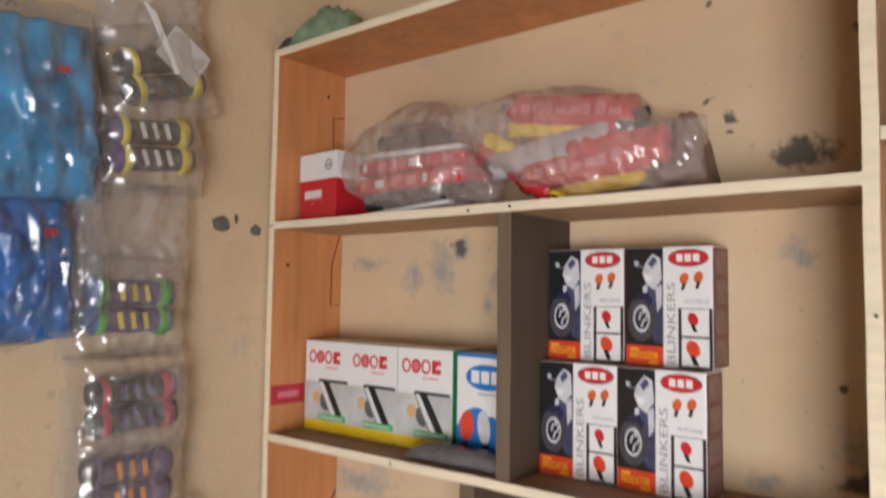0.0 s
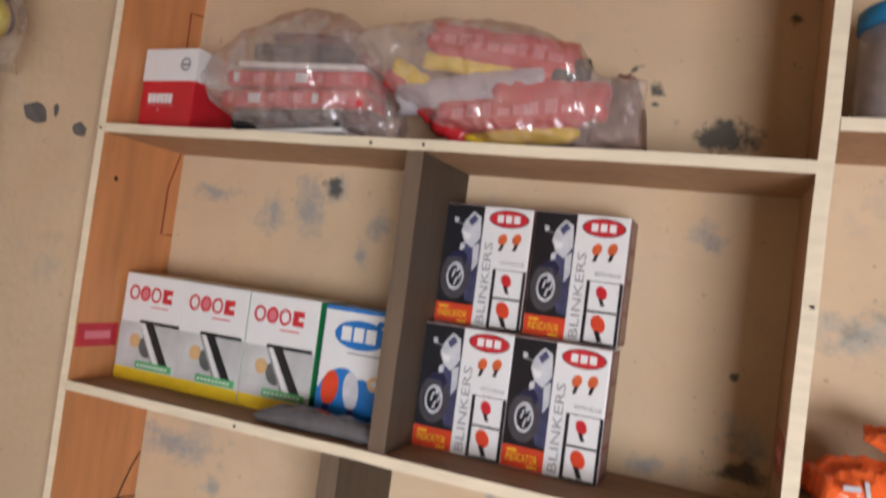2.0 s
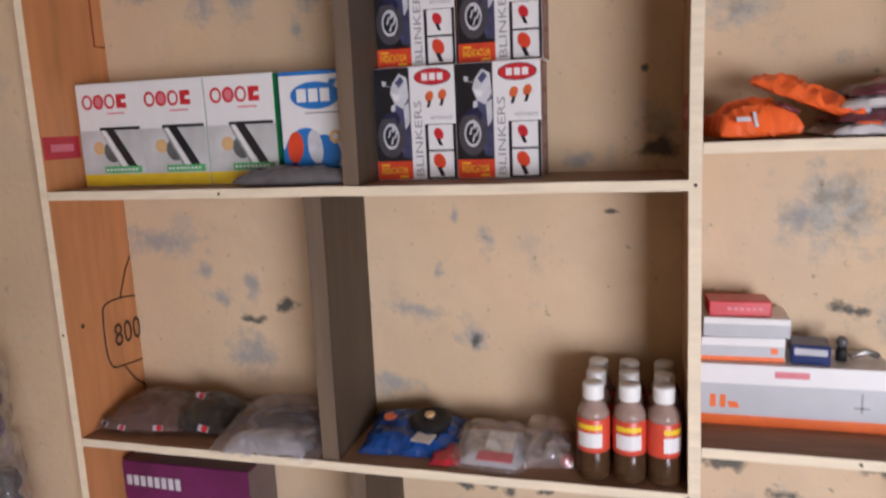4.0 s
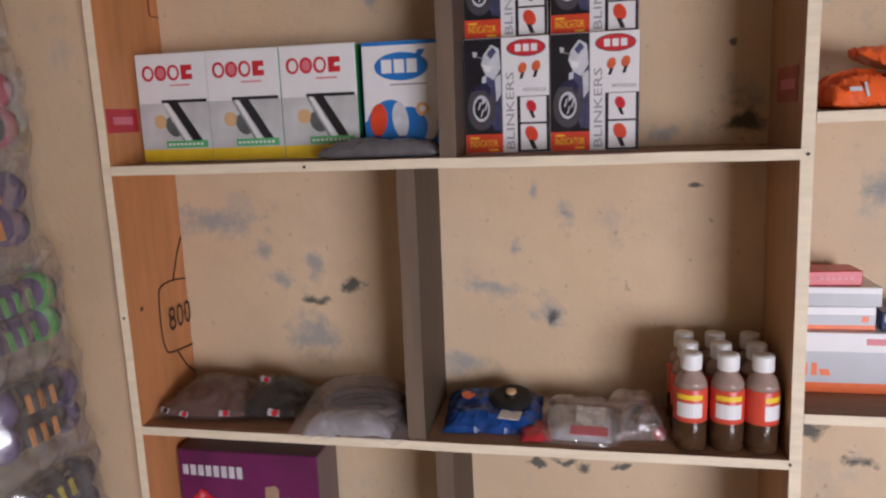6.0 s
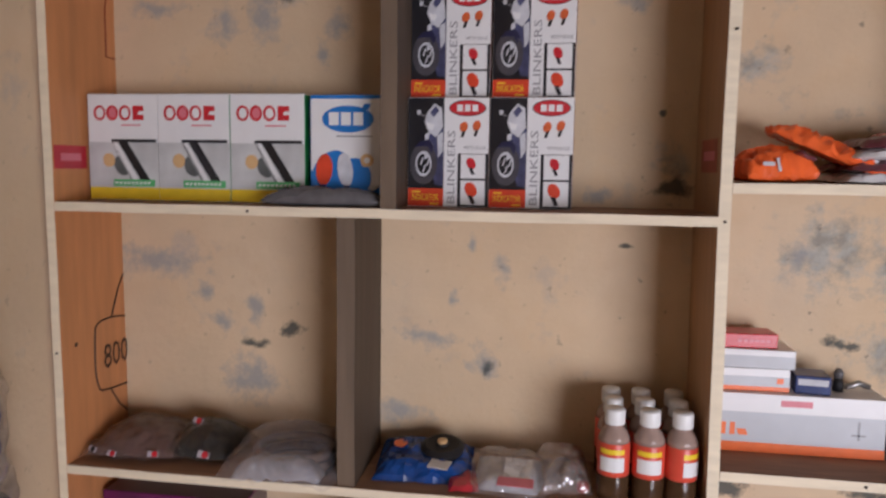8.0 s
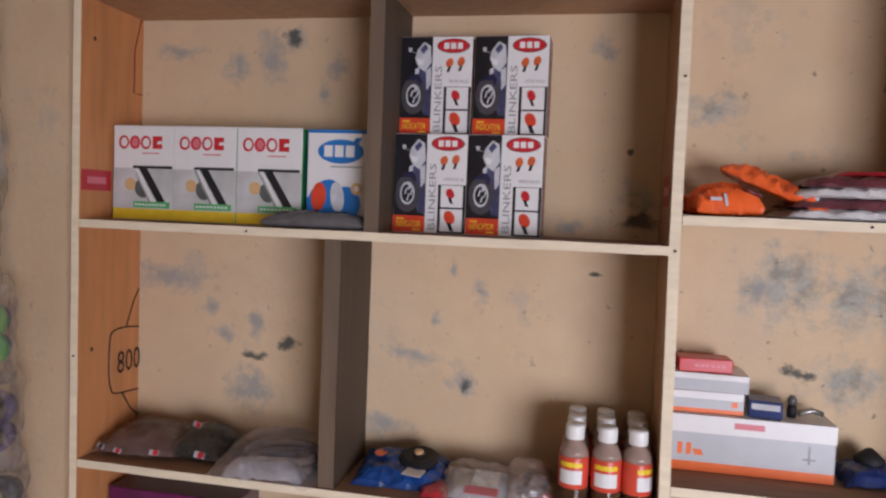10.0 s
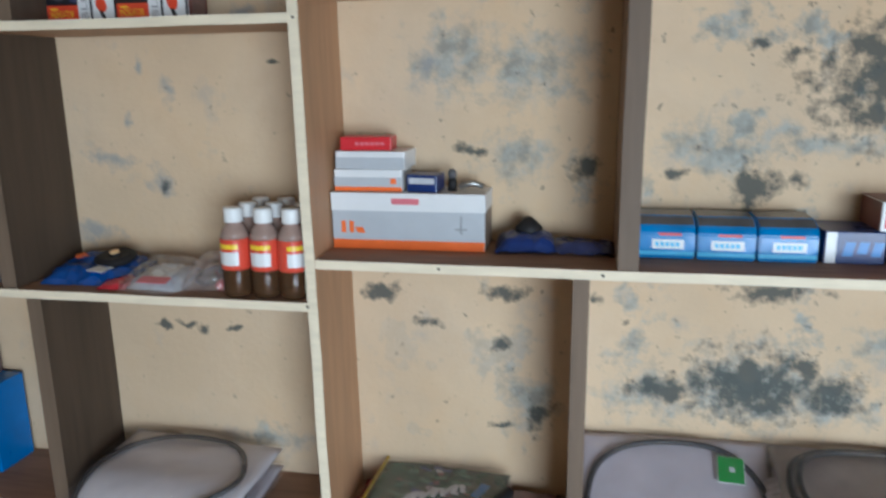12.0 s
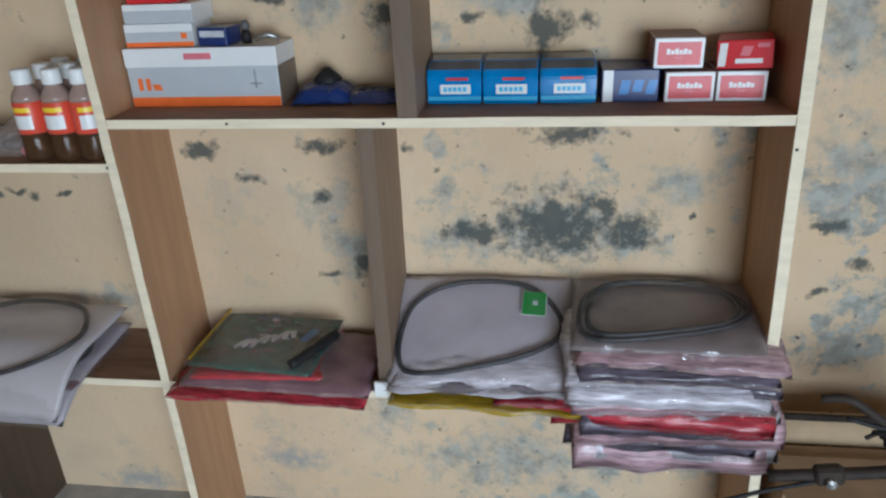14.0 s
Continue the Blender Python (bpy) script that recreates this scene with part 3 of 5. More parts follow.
unit2 = thing("shelf_unit", "open plywood wall shelf with brown boards and pale raw edges", "shelf")
LEAN = -0.028
board("side_board", unit2, 1.0912, 1.105, TOP - 0.1, 2.29, ply_brown)
board("side_board", unit2, 2.146, 2.164, FLOOR, 2.29, ply_brown, lean=LEAN, zref=0.9)
board("top_board", unit2, 1.0912, 2.13, 2.2905, 2.3055, ply_brown)
for z, xe in ((B2A, 2.119), (B2B, 2.131), (B2C, 2.143), (B2D, 2.157)):
    board("shelf", unit2, 1.0912 + max(0.0, 0.015 * (1.34 - z)), xe, z - TH, z, ply_brown, top=ply_top)
for x, w, z0, z1 in ((1.460, 0.034, B2B, B2A - TH), (1.806, 0.034, B2B, B2A - TH), (1.571, 0.030, B2C, B2B - TH), (1.506, 0.025, B2D, B2C - TH)):
    board("divider", unit2, x, x + w, z0, z1, mat("worn_brown_upright", (0.23, 0.155, 0.10), 0.65, 0.16, 9, 0.3, stretch=(7, 7, 0.6)), y0=FRONT + 0.004, front=post_wood, label="brown wooden upright")


# ---- printed cartons ----
def carton_body(parent, w, d, h, material, label="", bevel=0.0016):
    bm = boxed(0, w, 0, d, 0, h, bevel=bevel)
    return part("carton", bm, material, parent, label)


def word_blocks(bm, x0, x1, z0, z1, count, layer, gap=0.25):
    """A name drawn as plain upright blocks."""
    step = (x1 - x0) / count
    for i in range(count):
        slab(bm, x0 + i * step, x0 + (i + 1 - gap) * step, z0, z1, layer)
    return bm


def blinker(parent, cx, cz, s, tilt, layer, lens=None):
    p = part("blinker_picture", disc(bmnew(), cx, cz, s * 0.75, s, layer, tilt), lens or lamp_orange, parent)
    bm = bmnew()
    dx, dz = math.sin(tilt) * s, -math.cos(tilt) * s
    slab(bm, cx + dx * 0.9 - s * 0.28, cx + dx * 0.9 + s * 0.28, cz + dz * 2.1, cz + dz * 0.85, layer + 1, lean=-math.tan(tilt) * 0.9)
    part("stem_picture", bm, black_print, parent)
    return p


def indicator_box(m):
    w, d, h = 0.133, 0.064, 0.177
    t = thing("indicator_box", "white, black and red motorcycle indicator carton stacked on the shelf", "box", "stacked indicator cartons", m)
    c = carton_body(t, w, d, h, white_card)
    part("side_panel", boxed(w, w + 0.0006, 0.002, d - 0.002, 0.002, h - 0.002), dark_red, c)
    bm = bmnew()
    for k in range(4):
        box(bm, w + 0.0006, w + 0.0012, 0.01, d - 0.01, 0.008 + k * 0.043, 0.042 + k * 0.043)
    part("side_picture", bm, mat("brown_side_print", (0.20, 0.11, 0.09), 0.4, 0.5, 50), c)
    part("top_panel", boxed(0.001, w - 0.001, 0.001, d - 0.001, h, h + 0.0005), dark_red, c)
    part("black_field", slab(bmnew(), 0.001, 0.060, 0.030, h - 0.001, 1), black_print, c)
    part("red_field", slab(bmnew(), 0.001, 0.060, 0.001, 0.030, 1), flame_red, c)
    lettering("lettering", "INDICATOR", 0.011, yellow_print, c, pose(0.008, -0.0012, 0.010), 0.044)
    part("text_bar", slab(bmnew(), 0.008, 0.022, 0.023, 0.0255, 2), yellow_print, c)
    part("text_bar", slab(bmnew(), 0.038, 0.052, 0.004, 0.0065, 2), yellow_print, c)
    # motorcycle picture: front wheel, fork, fairing, screen
    bike = part("motorcycle_picture", poly([(0.034, 0.122), (0.036, 0.095), (0.040, 0.060), (0.046, 0.036), (0.0592, 0.034), (0.0592, 0.128), (0.046, 0.118)], 2), steel_blue, c)
    part("fairing", poly([(0.028, 0.137), (0.032, 0.152), (0.044, 0.167), (0.056, 0.160), (0.0585, 0.130), (0.047, 0.113), (0.035, 0.121)], 3), silver_print, bike)
    part("screen", poly([(0.037, 0.153), (0.046, 0.163), (0.052, 0.156), (0.043, 0.145)], 4), steel_blue, bike)
    part("headlight", poly([(0.031, 0.137), (0.044, 0.134), (0.042, 0.125), (0.034, 0.127)], 4), white_card, bike)
    part("side_panel", poly([(0.049, 0.116), (0.058, 0.122), (0.059, 0.092), (0.051, 0.080)], 3), silver_print, bike)
    part("fork", poly([(0.029, 0.118), (0.036, 0.121), (0.034, 0.080), (0.028, 0.076)], 3), silver_print, bike)
    part("mirror", poly([(0.015, 0.157), (0.022, 0.156), (0.021, 0.149), (0.016, 0.149)], 3), silver_print, bike)
    part("mirror_stalk", poly([(0.021, 0.150), (0.036, 0.146), (0.036, 0.1445), (0.021, 0.1485)], 2), grey_print, bike)
    part("tyre", ringlet(bmnew(), 0.027, 0.070, 0.021, 0.034, 5, 0.66), mat("dark_tyre_print", (0.06, 0.055, 0.065), 0.4, 0.3, 60), bike)
    bm = ringlet(bmnew(), 0.027, 0.070, 0.0160, 0.0205, 5, 0.66)
    for k in range(3):
        a = k * 2.1 + 0.4
        slab(bm, 0.0260 + 0.006 * math.cos(a), 0.0282 + 0.006 * math.cos(a), 0.064 + 0.007 * math.sin(a), 0.076 + 0.007 * math.sin(a), 5, 0.3)
    part("rim", bm, silver_print, bike)
    part("mudguard", poly([(0.012, 0.096), (0.020, 0.106), (0.036, 0.110), (0.044, 0.098), (0.040, 0.086), (0.034, 0.098), (0.020, 0.098)], 6), mat("blue_black_print", (0.02, 0.02, 0.06), 0.3, 0.2, 40), bike)
    # name oval with plain blocks
    oval = part("logo", disc(bmnew(), 0.098, 0.160, 0.030, 0.013, 1), black_print, c)
    part("oval", disc(bmnew(), 0.098, 0.160, 0.0285, 0.0118, 2), red_print, oval)
    part("name_block", word_blocks(bmnew(), 0.081, 0.118, 0.1545, 0.1655, 3, 3), white_card, oval)
    lettering("lettering", "BLINKERS", 0.0125, grey_print, c, Matrix.Translation((0.0785, -0.0008, 0.006)) @ Matrix.Rotation(radians(-90), 4, "Y"), 0.118)
    blinker(c, 0.092, 0.130, 0.0085, -0.35, 1)
    blinker(c, 0.113, 0.132, 0.0085, -0.35, 1)
    lettering("lettering", "WITH BULB", 0.0055, grey_print, c, pose(0.092, -0.0008, 0.094), 0.036)
    part("black_field", slab(bmnew(), 0.083, 0.1325, 0.001, 0.087, 1), black_print, c)
    for z0, z1, s in ((0.047, 0.086, 0.0095), (0.004, 0.044, 0.0125)):
        part("picture_field", slab(bmnew(), 0.088, 0.128, z0, z1, 2), white_card, c)
        blinker(c, 0.105, (z0 + z1) / 2 + 0.005, s, 0.45, 3, red_print if s < 0.01 else flame_red)
    return t


first = indicator_box(pose(0.5995, -0.098, SB + 0.0005, 0, 0, 0.8))
copy_thing(first, pose(0.7335, -0.099, SB + 0.0005, 0, 0, -0.8))
copy_thing(first, pose(0.5965, -0.069, SB + 0.1785, 0, 0, 1.0))
copy_thing(first, pose(0.7335, -0.068, SB + 0.1785, 0, 0, -1.2))


def fork_box(m):
    w, d, h = 0.130, 0.085, 0.182
    t = thing("spare_part_box", "white carton with green sides, yellow foot and fork picture", "box", "row of white cartons", m)
    c = carton_body(t, w, d, h, white_card)
    part("side_panel", boxed(w, w + 0.0005, 0.001, d - 0.001, 0.001, h - 0.001), green_print, c)
    bm = boxed(0.001, w - 0.001, 0.001, d - 0.001, h, h + 0.0005)
    part("top_panel", bm, mat("cream_card", (0.62, 0.60, 0.55), 0.5, 0.1, 30), c)
    part("yellow_band", slab(bmnew(), 0.0005, w - 0.0005, 0.001, 0.022, 1), yellow_print, c)
    part("grey_field", slab(bmnew(), 0.0005, w - 0.0005, 0.022, 0.100, 1), mat("pale_grey_print", (0.56, 0.57, 0.57), 0.35, 0.3, 16), c)
    logo = part("logo", disc(bmnew(), 0.0225, 0.150, 0.0110, 0.0130, 1), red_print, c)
    for k in range(1, 3):
        part("name_block", disc(bmnew(), 0.0225 + k * 0.0235, 0.150, 0.0110, 0.0130, 1), red_print, logo)
    part("name_block", slab(bmnew(), 0.084, 0.104, 0.138, 0.162, 1), red_print, logo)
    for k in range(3):
        part("name_hole", disc(bmnew(), 0.0232 + k * 0.0235, 0.150, 0.0068, 0.0088, 2), pink_print if k == 1 else white_card, logo)
    part("name_hole", slab(bmnew(), 0.0935, 0.1045, 0.147, 0.153, 2, 0.4), white_card, logo)
    part("text_bar", slab(bmnew(), 0.062, 0.098, 0.128, 0.1305, 1), pink_print, c)
    fork = part("fork_picture", slab(bmnew(), 0.102, 0.119, 0.026, 0.104, 3, -0.62), black_print, c)
    part("fork_leg", slab(bmnew(), 0.086, 0.097, 0.028, 0.100, 3, -0.60), white_card, fork)
    part("fork_leg", slab(bmnew(), 0.078, 0.083, 0.036, 0.100, 3, -0.55), mat("mid_grey_print", (0.22, 0.23, 0.23), 0.35, 0.3, 40), fork)
    part("handlebar", slab(bmnew(), 0.044, 0.126, 0.100, 0.105, 4, 0.0), black_print, fork)
    part("shade_blob", disc(bmnew(), 0.062, 0.060, 0.014, 0.018, 2, 0.5), mat("dark_grey_print", (0.10, 0.11, 0.11), 0.35, 0.3, 40), fork)
    part("lamp_picture", disc(bmnew(), 0.038, 0.069, 0.011, 0.012, 4), tan_print, fork)
    part("green_band", slab(bmnew(), 0.046, 0.122, 0.024, 0.036, 5), mid_green, c)
    bm = bmnew()
    for k in range(9):
        slab(bm, 0.050 + k * 0.0075, 0.0545 + k * 0.0075, 0.028, 0.032, 6)
    part("text_bar", bm, white_card, c)
    return t


first = fork_box(pose(0.033, -0.103, SB + 0.0005, 0, 0, 0.5))
copy_thing(first, pose(0.164, -0.104, SB + 0.0005, 0, 0, -0.3))
copy_thing(first, pose(0.2955, -0.105, SB + 0.0005, 0, 0, 0.4))

t = thing("lamp_box", "white and blue carton with orange lamp picture", "box", m=pose(0.4365, -0.105, SB + 0.0005, 0, 0, 0))
c = carton_body(t, 0.122, 0.085, 0.180, white_card)
part("side_panel", boxed(-0.0005, 0.0, 0.001, 0.084, 0.001, 0.179), blue_print, c)
part("top_panel", boxed(0.001, 0.121, 0.001, 0.084, 0.180, 0.1805), blue_print, c)
part("blue_edge", slab(bmnew(), 0.0005, 0.1215, 0.174, 0.1795, 1), blue_print, c)
logo = part("logo", disc(bmnew(), 0.064, 0.141, 0.044, 0.022, 1), blue_print, c)
part("flourish", slab(bmnew(), 0.086, 0.098, 0.156, 0.166, 1, 0.6), blue_print, logo)
part("name_block", word_blocks(bmnew(), 0.032, 0.094, 0.131, 0.152, 3, 2, 0.2), white_card, logo)
part("text_bar", slab(bmnew(), 0.045, 0.105, 0.112, 0.1145, 1), grey_print, c)
wave = part("blue_field", slab(bmnew(), 0.0005, 0.1215, 0.001, 0.056, 1), blue_print, c)
part("wave", disc(bmnew(), 0.036, 0.050, 0.032, 0.042, 2, -0.5), blue_print, wave)
part("white_swirl", disc(bmnew(), 0.100, 0.058, 0.018, 0.034, 3, 0.3), white_card, wave)
part("blue_swirl", disc(bmnew(), 0.078, 0.048, 0.026, 0.030, 4, 0.3), blue_print, wave)
part("lamp_picture", disc(bmnew(), 0.024, 0.058, 0.014, 0.026, 5, -0.1), flame_red, c)
part("lamp_picture", disc(bmnew(), 0.060, 0.058, 0.013, 0.028, 5, 0.12), silver_print, c)
part("stem_picture", slab(bmnew(), 0.016, 0.026, 0.006, 0.034, 6), navy_print, c)
part("stem_picture", slab(bmnew(), 0.058, 0.068, 0.006, 0.032, 6), navy_print, c)
part("ring_picture", ringlet(bmnew(), 0.097, 0.074, 0.005, 0.011, 6), tan_print, c)

# grey plastic sheet in front of the cartons
bm = pouch(0.20, 0.042, 0.030, 0.006, 3.3, 26, 8, 3.0, 34)
part("sheet", bm, grey_bag, thing("plastic_bag", "folded dark grey plastic bag lying on the shelf", "bag", m=pose(0.474, -0.148, SB + 0.001, 0, 0, 2)), smooth=True)

# red and white carton on the upper shelf
t = thing("part_box", "red and white small carton on the upper shelf", "box", m=pose(0.030, -0.128, SA + 0.0005, 0, 0, -3))
c = carton_body(t, 0.118, 0.10, 0.142, red_print)
part("white_lid", boxed(-0.0006, 0.1186, -0.0006, 0.1006, 0.088, 0.1425), white_card, c)
part("text_bar", word_blocks(bmnew(), 0.018, 0.074, 0.050, 0.066, 6, 2, 0.22), white_card, c)
bm = slab(bmnew(), 0.018, 0.078, 0.045, 0.0465, 1)
slab(bm, 0.040, 0.046, 0.036, 0.041, 1)
part("text_line", bm, pink_print, c)
bm = ringlet(bmnew(), 0.094, 0.116, 0.0075, 0.0115, 3)
slab(bm, 0.084, 0.104, 0.113, 0.118, 3)
part("mark", bm, grey_print, c)


# ---- plastic bags of red parts on the upper shelf ----
def clear_bag(m, rows, seed, label):
    t = thing("plastic_bag", label, "bag", "bags of red parts", m)
    o = m.translation
    rows = [(x - o.x, z0, z1, y0 - o.y, y1 - o.y) for x, z0, z1, y0, y1 in rows]
    part("film", bag_tube(bmnew(), rows, 0.007, seed), film_pink, t, "crumpled clear plastic", smooth=True)
    return t


BAG_A = [(0.146, 0.088, 0.106, -0.125, -0.105), (0.20, 0.045, 0.148, -0.158, -0.070), (0.26, 0.010, 0.184, -0.172, -0.050), (0.35, 0.002, 0.206, -0.178, -0.040),
         (0.41, 0.002, 0.198, -0.172, -0.042), (0.455, 0.003, 0.158, -0.155, -0.050), (0.495, 0.005, 0.100, -0.132, -0.060), (0.520, 0.010, 0.050, -0.110, -0.080)]
BAG_B = [(0.430, 0.146, 0.164, -0.152, -0.136), (0.475, 0.112, 0.168, -0.168, -0.100), (0.54, 0.064, 0.178, -0.180, -0.060), (0.61, 0.026, 0.184, -0.185, -0.050),
         (0.69, 0.003, 0.176, -0.186, -0.045), (0.77, 0.003, 0.154, -0.178, -0.048), (0.815, 0.008, 0.112, -0.155, -0.060), (0.868, 0.012, 0.108, -0.115, -0.090)]
t = clear_bag(pose(0.345, -0.105, SA + 0.001), BAG_A, 1.7, "clear plastic bag packed with red and black parts")
for k, (z, h, q, wd) in enumerate(((0.004, 0.008, cap_white, 0.21), (0.013, 0.030, black_rubber, 0.20), (0.046, 0.030, red_print, 0.26), (0.079, 0.028, red_print, 0.26),
                                   (0.110, 0.010, cap_white, 0.23), (0.122, 0.028, black_rubber, 0.19), (0.152, 0.018, maroon_pack, 0.14))):
    y0 = -0.050 + 0.16 * z
    p = part("packed_part", boxed(-wd / 2, wd / 2, y0, 0.04, z, z + h, bevel=min(0.008, h * 0.4), m=Matrix.Rotation(radians(1.2 * (k - 3)), 4, "Y")), q, t)
    if q is red_print:
        for i in range(6):
            x = -wd / 2 + 0.018 + i * 0.039
            part("text_bar", boxed(x, x + 0.010 + 0.012 * (i % 2), y0 - 0.0012, y0 + 0.0008, z + 0.007, z + 0.022, m=Matrix.Rotation(radians(1.2 * (k - 3)), 4, "Y")), pink_print if (i + k) % 3 else white_card, p)
part("packed_part", boxed(0.085, 0.135, -0.025, 0.045, 0.010, 0.120, bevel=0.008, m=Matrix.Rotation(radians(-10), 4, "Y")), maroon_pack, t)

t = clear_bag(pose(0.660, -0.115, SA + 0.001), BAG_B, 5.2, "clear plastic bag of red and yellow wrapped parts")
for x, z, ln, r, tilt, q in ((0.035, 0.060, 0.21, 0.026, -5, red_print), (-0.03, 0.092, 0.22, 0.024, -8, grey_pack), (-0.100, 0.098, 0.12, 0.016, 30, yellow_print),
                             (-0.02, 0.132, 0.16, 0.013, 6, yellow_print), (0.01, 0.158, 0.22, 0.026, 9, red_print), (0.05, 0.022, 0.15, 0.013, -6, yellow_print),
                             (0.09, 0.086, 0.15, 0.026, 4, red_print), (-0.095, 0.068, 0.15, 0.016, 34, red_print), (0.115, 0.122, 0.05, 0.020, 0, black_rubber),
                             (0.03, 0.112, 0.13, 0.014, -12, red_print), (0.06, 0.010, 0.14, 0.008, 0, black_rubber), (-0.02, 0.180, 0.16, 0.008, 4, grey_pack)):
    mm = Matrix.Translation((x, -0.012, z * 0.9)) @ Matrix.Rotation(radians(tilt), 4, "Y")
    rows = [(r * 0.5, -ln / 2), (r * 0.95, -ln / 2 + 0.004)] + [(r, -ln / 2 + 0.004 + (ln - 0.008) * i / 16) for i in range(1, 16)] + [(r * 0.95, ln / 2 - 0.004), (r * 0.5, ln / 2)]
    bm = lathe(bmnew(), rows, 18)
    for v in bm.verts:
        p = Matrix.Rotation(radians(90), 4, "Y") @ v.co
        p.y *= 0.7
        w = 0.004 * crumple(p * 42 + Vector((x * 90, z * 60, 0)))
        v.co = mm @ (p * (1 + w / r))
    p = part("packed_part", bm, q, t, smooth=True)
    if q is red_print and ln > 0.18:
        bm = bmnew()
        for i in range(9):
            box(bm, -0.10 + i * 0.022, -0.088 + i * 0.022 + 0.004 * (i % 3), -r * 0.78, -r * 0.70, -0.008, 0.002 + 0.003 * (i % 4), m=mm)
        part("text_bar", bm, pink_print, p)

part("packed_part", pouch(0.075, 0.06, 0.115, 0.014, 4.9, 22, 18, 2.4, 34), mat("brown_wrapped_part", (0.20, 0.12, 0.085), 0.5, 0.4, 30, 0.4), t, smooth=True, m=pose(0.178, 0.030, 0.001))

# crumpled cloths on top of the unit
bm = pouch(0.15, 0.10, 0.080, 0.024, 8.8, 34, 26, 2.2, 36)
part("cloth", bm, rag, thing("rag", "crumpled pale green cloth on top of the shelf", "cloth", m=pose(0.105, -0.115, TOP + 0.001, 0, 0, 12)), smooth=True)
bm = pouch(0.04, 0.05, 0.030, 0.006, 2.8, 12, 10, 2.0, 50)
part("cloth", bm, dark_rag, thing("rag", "small dark crumpled scrap on top of the shelf", "cloth", m=pose(0.028, -0.155, TOP + 0.001, 0, 0, 12)), smooth=True)

# red sticker and pen drawing on the left side board
t = thing("sticker", "red paper sticker on the orange side board", "sticker", m=pose(0.0248, 0, 0))
part("paper", boxed(0, 0.0006, -0.184, -0.100, 1.411, 1.450), red_sticker, t)
part("text_bar", boxed(0.0006, 0.0010, -0.168, -0.115, 1.424, 1.437), pink_print, t)
t = thing("sticker", "faded red paper sticker on the brown side board", "sticker", m=pose(1.0725, 0, 0))
part("paper", boxed(0, 0.0006, -0.160, -0.050, 1.420, 1.470), mat("faded_red_paper", (0.36, 0.09, 0.06), 0.6, 0.3, 30), t)
part("text_bar", boxed(-0.0004, 0.0, -0.145, -0.070, 1.438, 1.452), pink_print, t)
t = thing("pen_drawing", "dark pen drawing of a framed number on the board", "drawing", m=pose(0.0252, 0, 0))
part("outline", tube(bmnew(), curve_pts([(0, -0.003, 1.128), (0, -0.05, 1.134), (0, -0.088, 1.130), (0, -0.097, 1.11), (0, -0.099, 1.05), (0, -0.092, 1.015), (0, -0.075, 1.002), (0, -0.003, 0.995)], 28), 0.0016, 5), ink, t)
part("line", tube(bmnew(), [(0, -0.045, 1.136), (0, -0.022, 1.185), (0, -0.004, 1.21)], 0.0015, 5), ink, t)
part("line", tube(bmnew(), [(0, -0.055, 0.998), (0, -0.030, 0.962), (0, -0.004, 0.94)], 0.0015, 5), ink, t)
lettering("lettering", "800", 0.046, ink, t, Matrix.Translation((0.0012, -0.074, 1.041)) @ Matrix.Rotation(radians(90), 4, "Z"), 0.075)
t = thing("pen_drawing", "thin red-brown pencil brackets on the board", "drawing", m=pose(0.0252, 0, 0))
part("line", tube(bmnew(), [(0, -0.004, 2.03), (0, -0.035, 2.025), (0, -0.034, 1.94), (0, -0.026, 1.935)], 0.0014, 5), red_ink, t)
part("line", tube(bmnew(), [(0, -0.010, 1.765), (0, -0.030, 1.70), (0, -0.031, 1.613), (0, -0.004, 1.613)], 0.0014, 5), red_ink, t)
for y, z in ((-0.150, 1.695), (-0.149, 1.106), (-0.05, 2.07)):
    part("knot", lathe(bmnew(), [(0.0045, 0), (0.003, 0.0006)], 10), ink, thing("nail_hole", "small dark nail hole in the board", "hole", "nail holes", pose(0.0245, y, z, 0, 90, 0)))


# ---- third row: bundles, packets and oil bottles ----
def bundle(m, w, d, h, seed, label, film_m, fill, badges):
    t = thing("parts_packet", label, "packet", m=m)
    part("film", pouch(w, d, h, 0.008, seed, 34, 28, 2.5, 34, sheet=True), film_m, t, smooth=True)
    part("packed_part", pouch(w * 0.88, d * 0.86, h * 0.86, 0.011, seed + 4, 26, 22, 2.5, 42, m=Matrix.Translation((0, 0, 0.001))), fill, t, smooth=True)
    for x, y, z, r, q in badges:
        b = part("badge", boxed(-r * 0.85, r * 0.85, -r * 0.45, r * 0.45, 0, 0.0015, bevel=0.0006), grey_pack, t, "small printed paper badge", m=pose(x, y, z, 62, 8, 300 * x))
        part("badge_centre", lathe(bmnew(), [(r * 0.46, 0), (r * 0.46, 0.0008)], 14), q, b, m=pose(r * 0.2, 0, 0.0016))
    return t


brown_fill = mat("brown_packed_parts", (0.12, 0.065, 0.056), 0.4, 0.5, 30, 0.6)
dark_fill = mat("black_packed_parts", (0.022, 0.020, 0.022), 0.35, 0.8, 30, 0.6)
thin_film = film_mat("thin_clear_film", (0.60, 0.58, 0.62), 0.12, 0.05, 0.12, 0.25)
bundle(pose(0.115, -0.085, SC + 0.001, 0, 0, 4), 0.180, 0.15, 0.050, 0.6, "smoky plastic packet of dark brown parts", film_smoke, brown_fill,
       [(-0.065, -0.070, 0.020, 0.010, black_print), (0.045, -0.072, 0.016, 0.011, red_print), (-0.03, -0.072, 0.014, 0.010, red_print)])
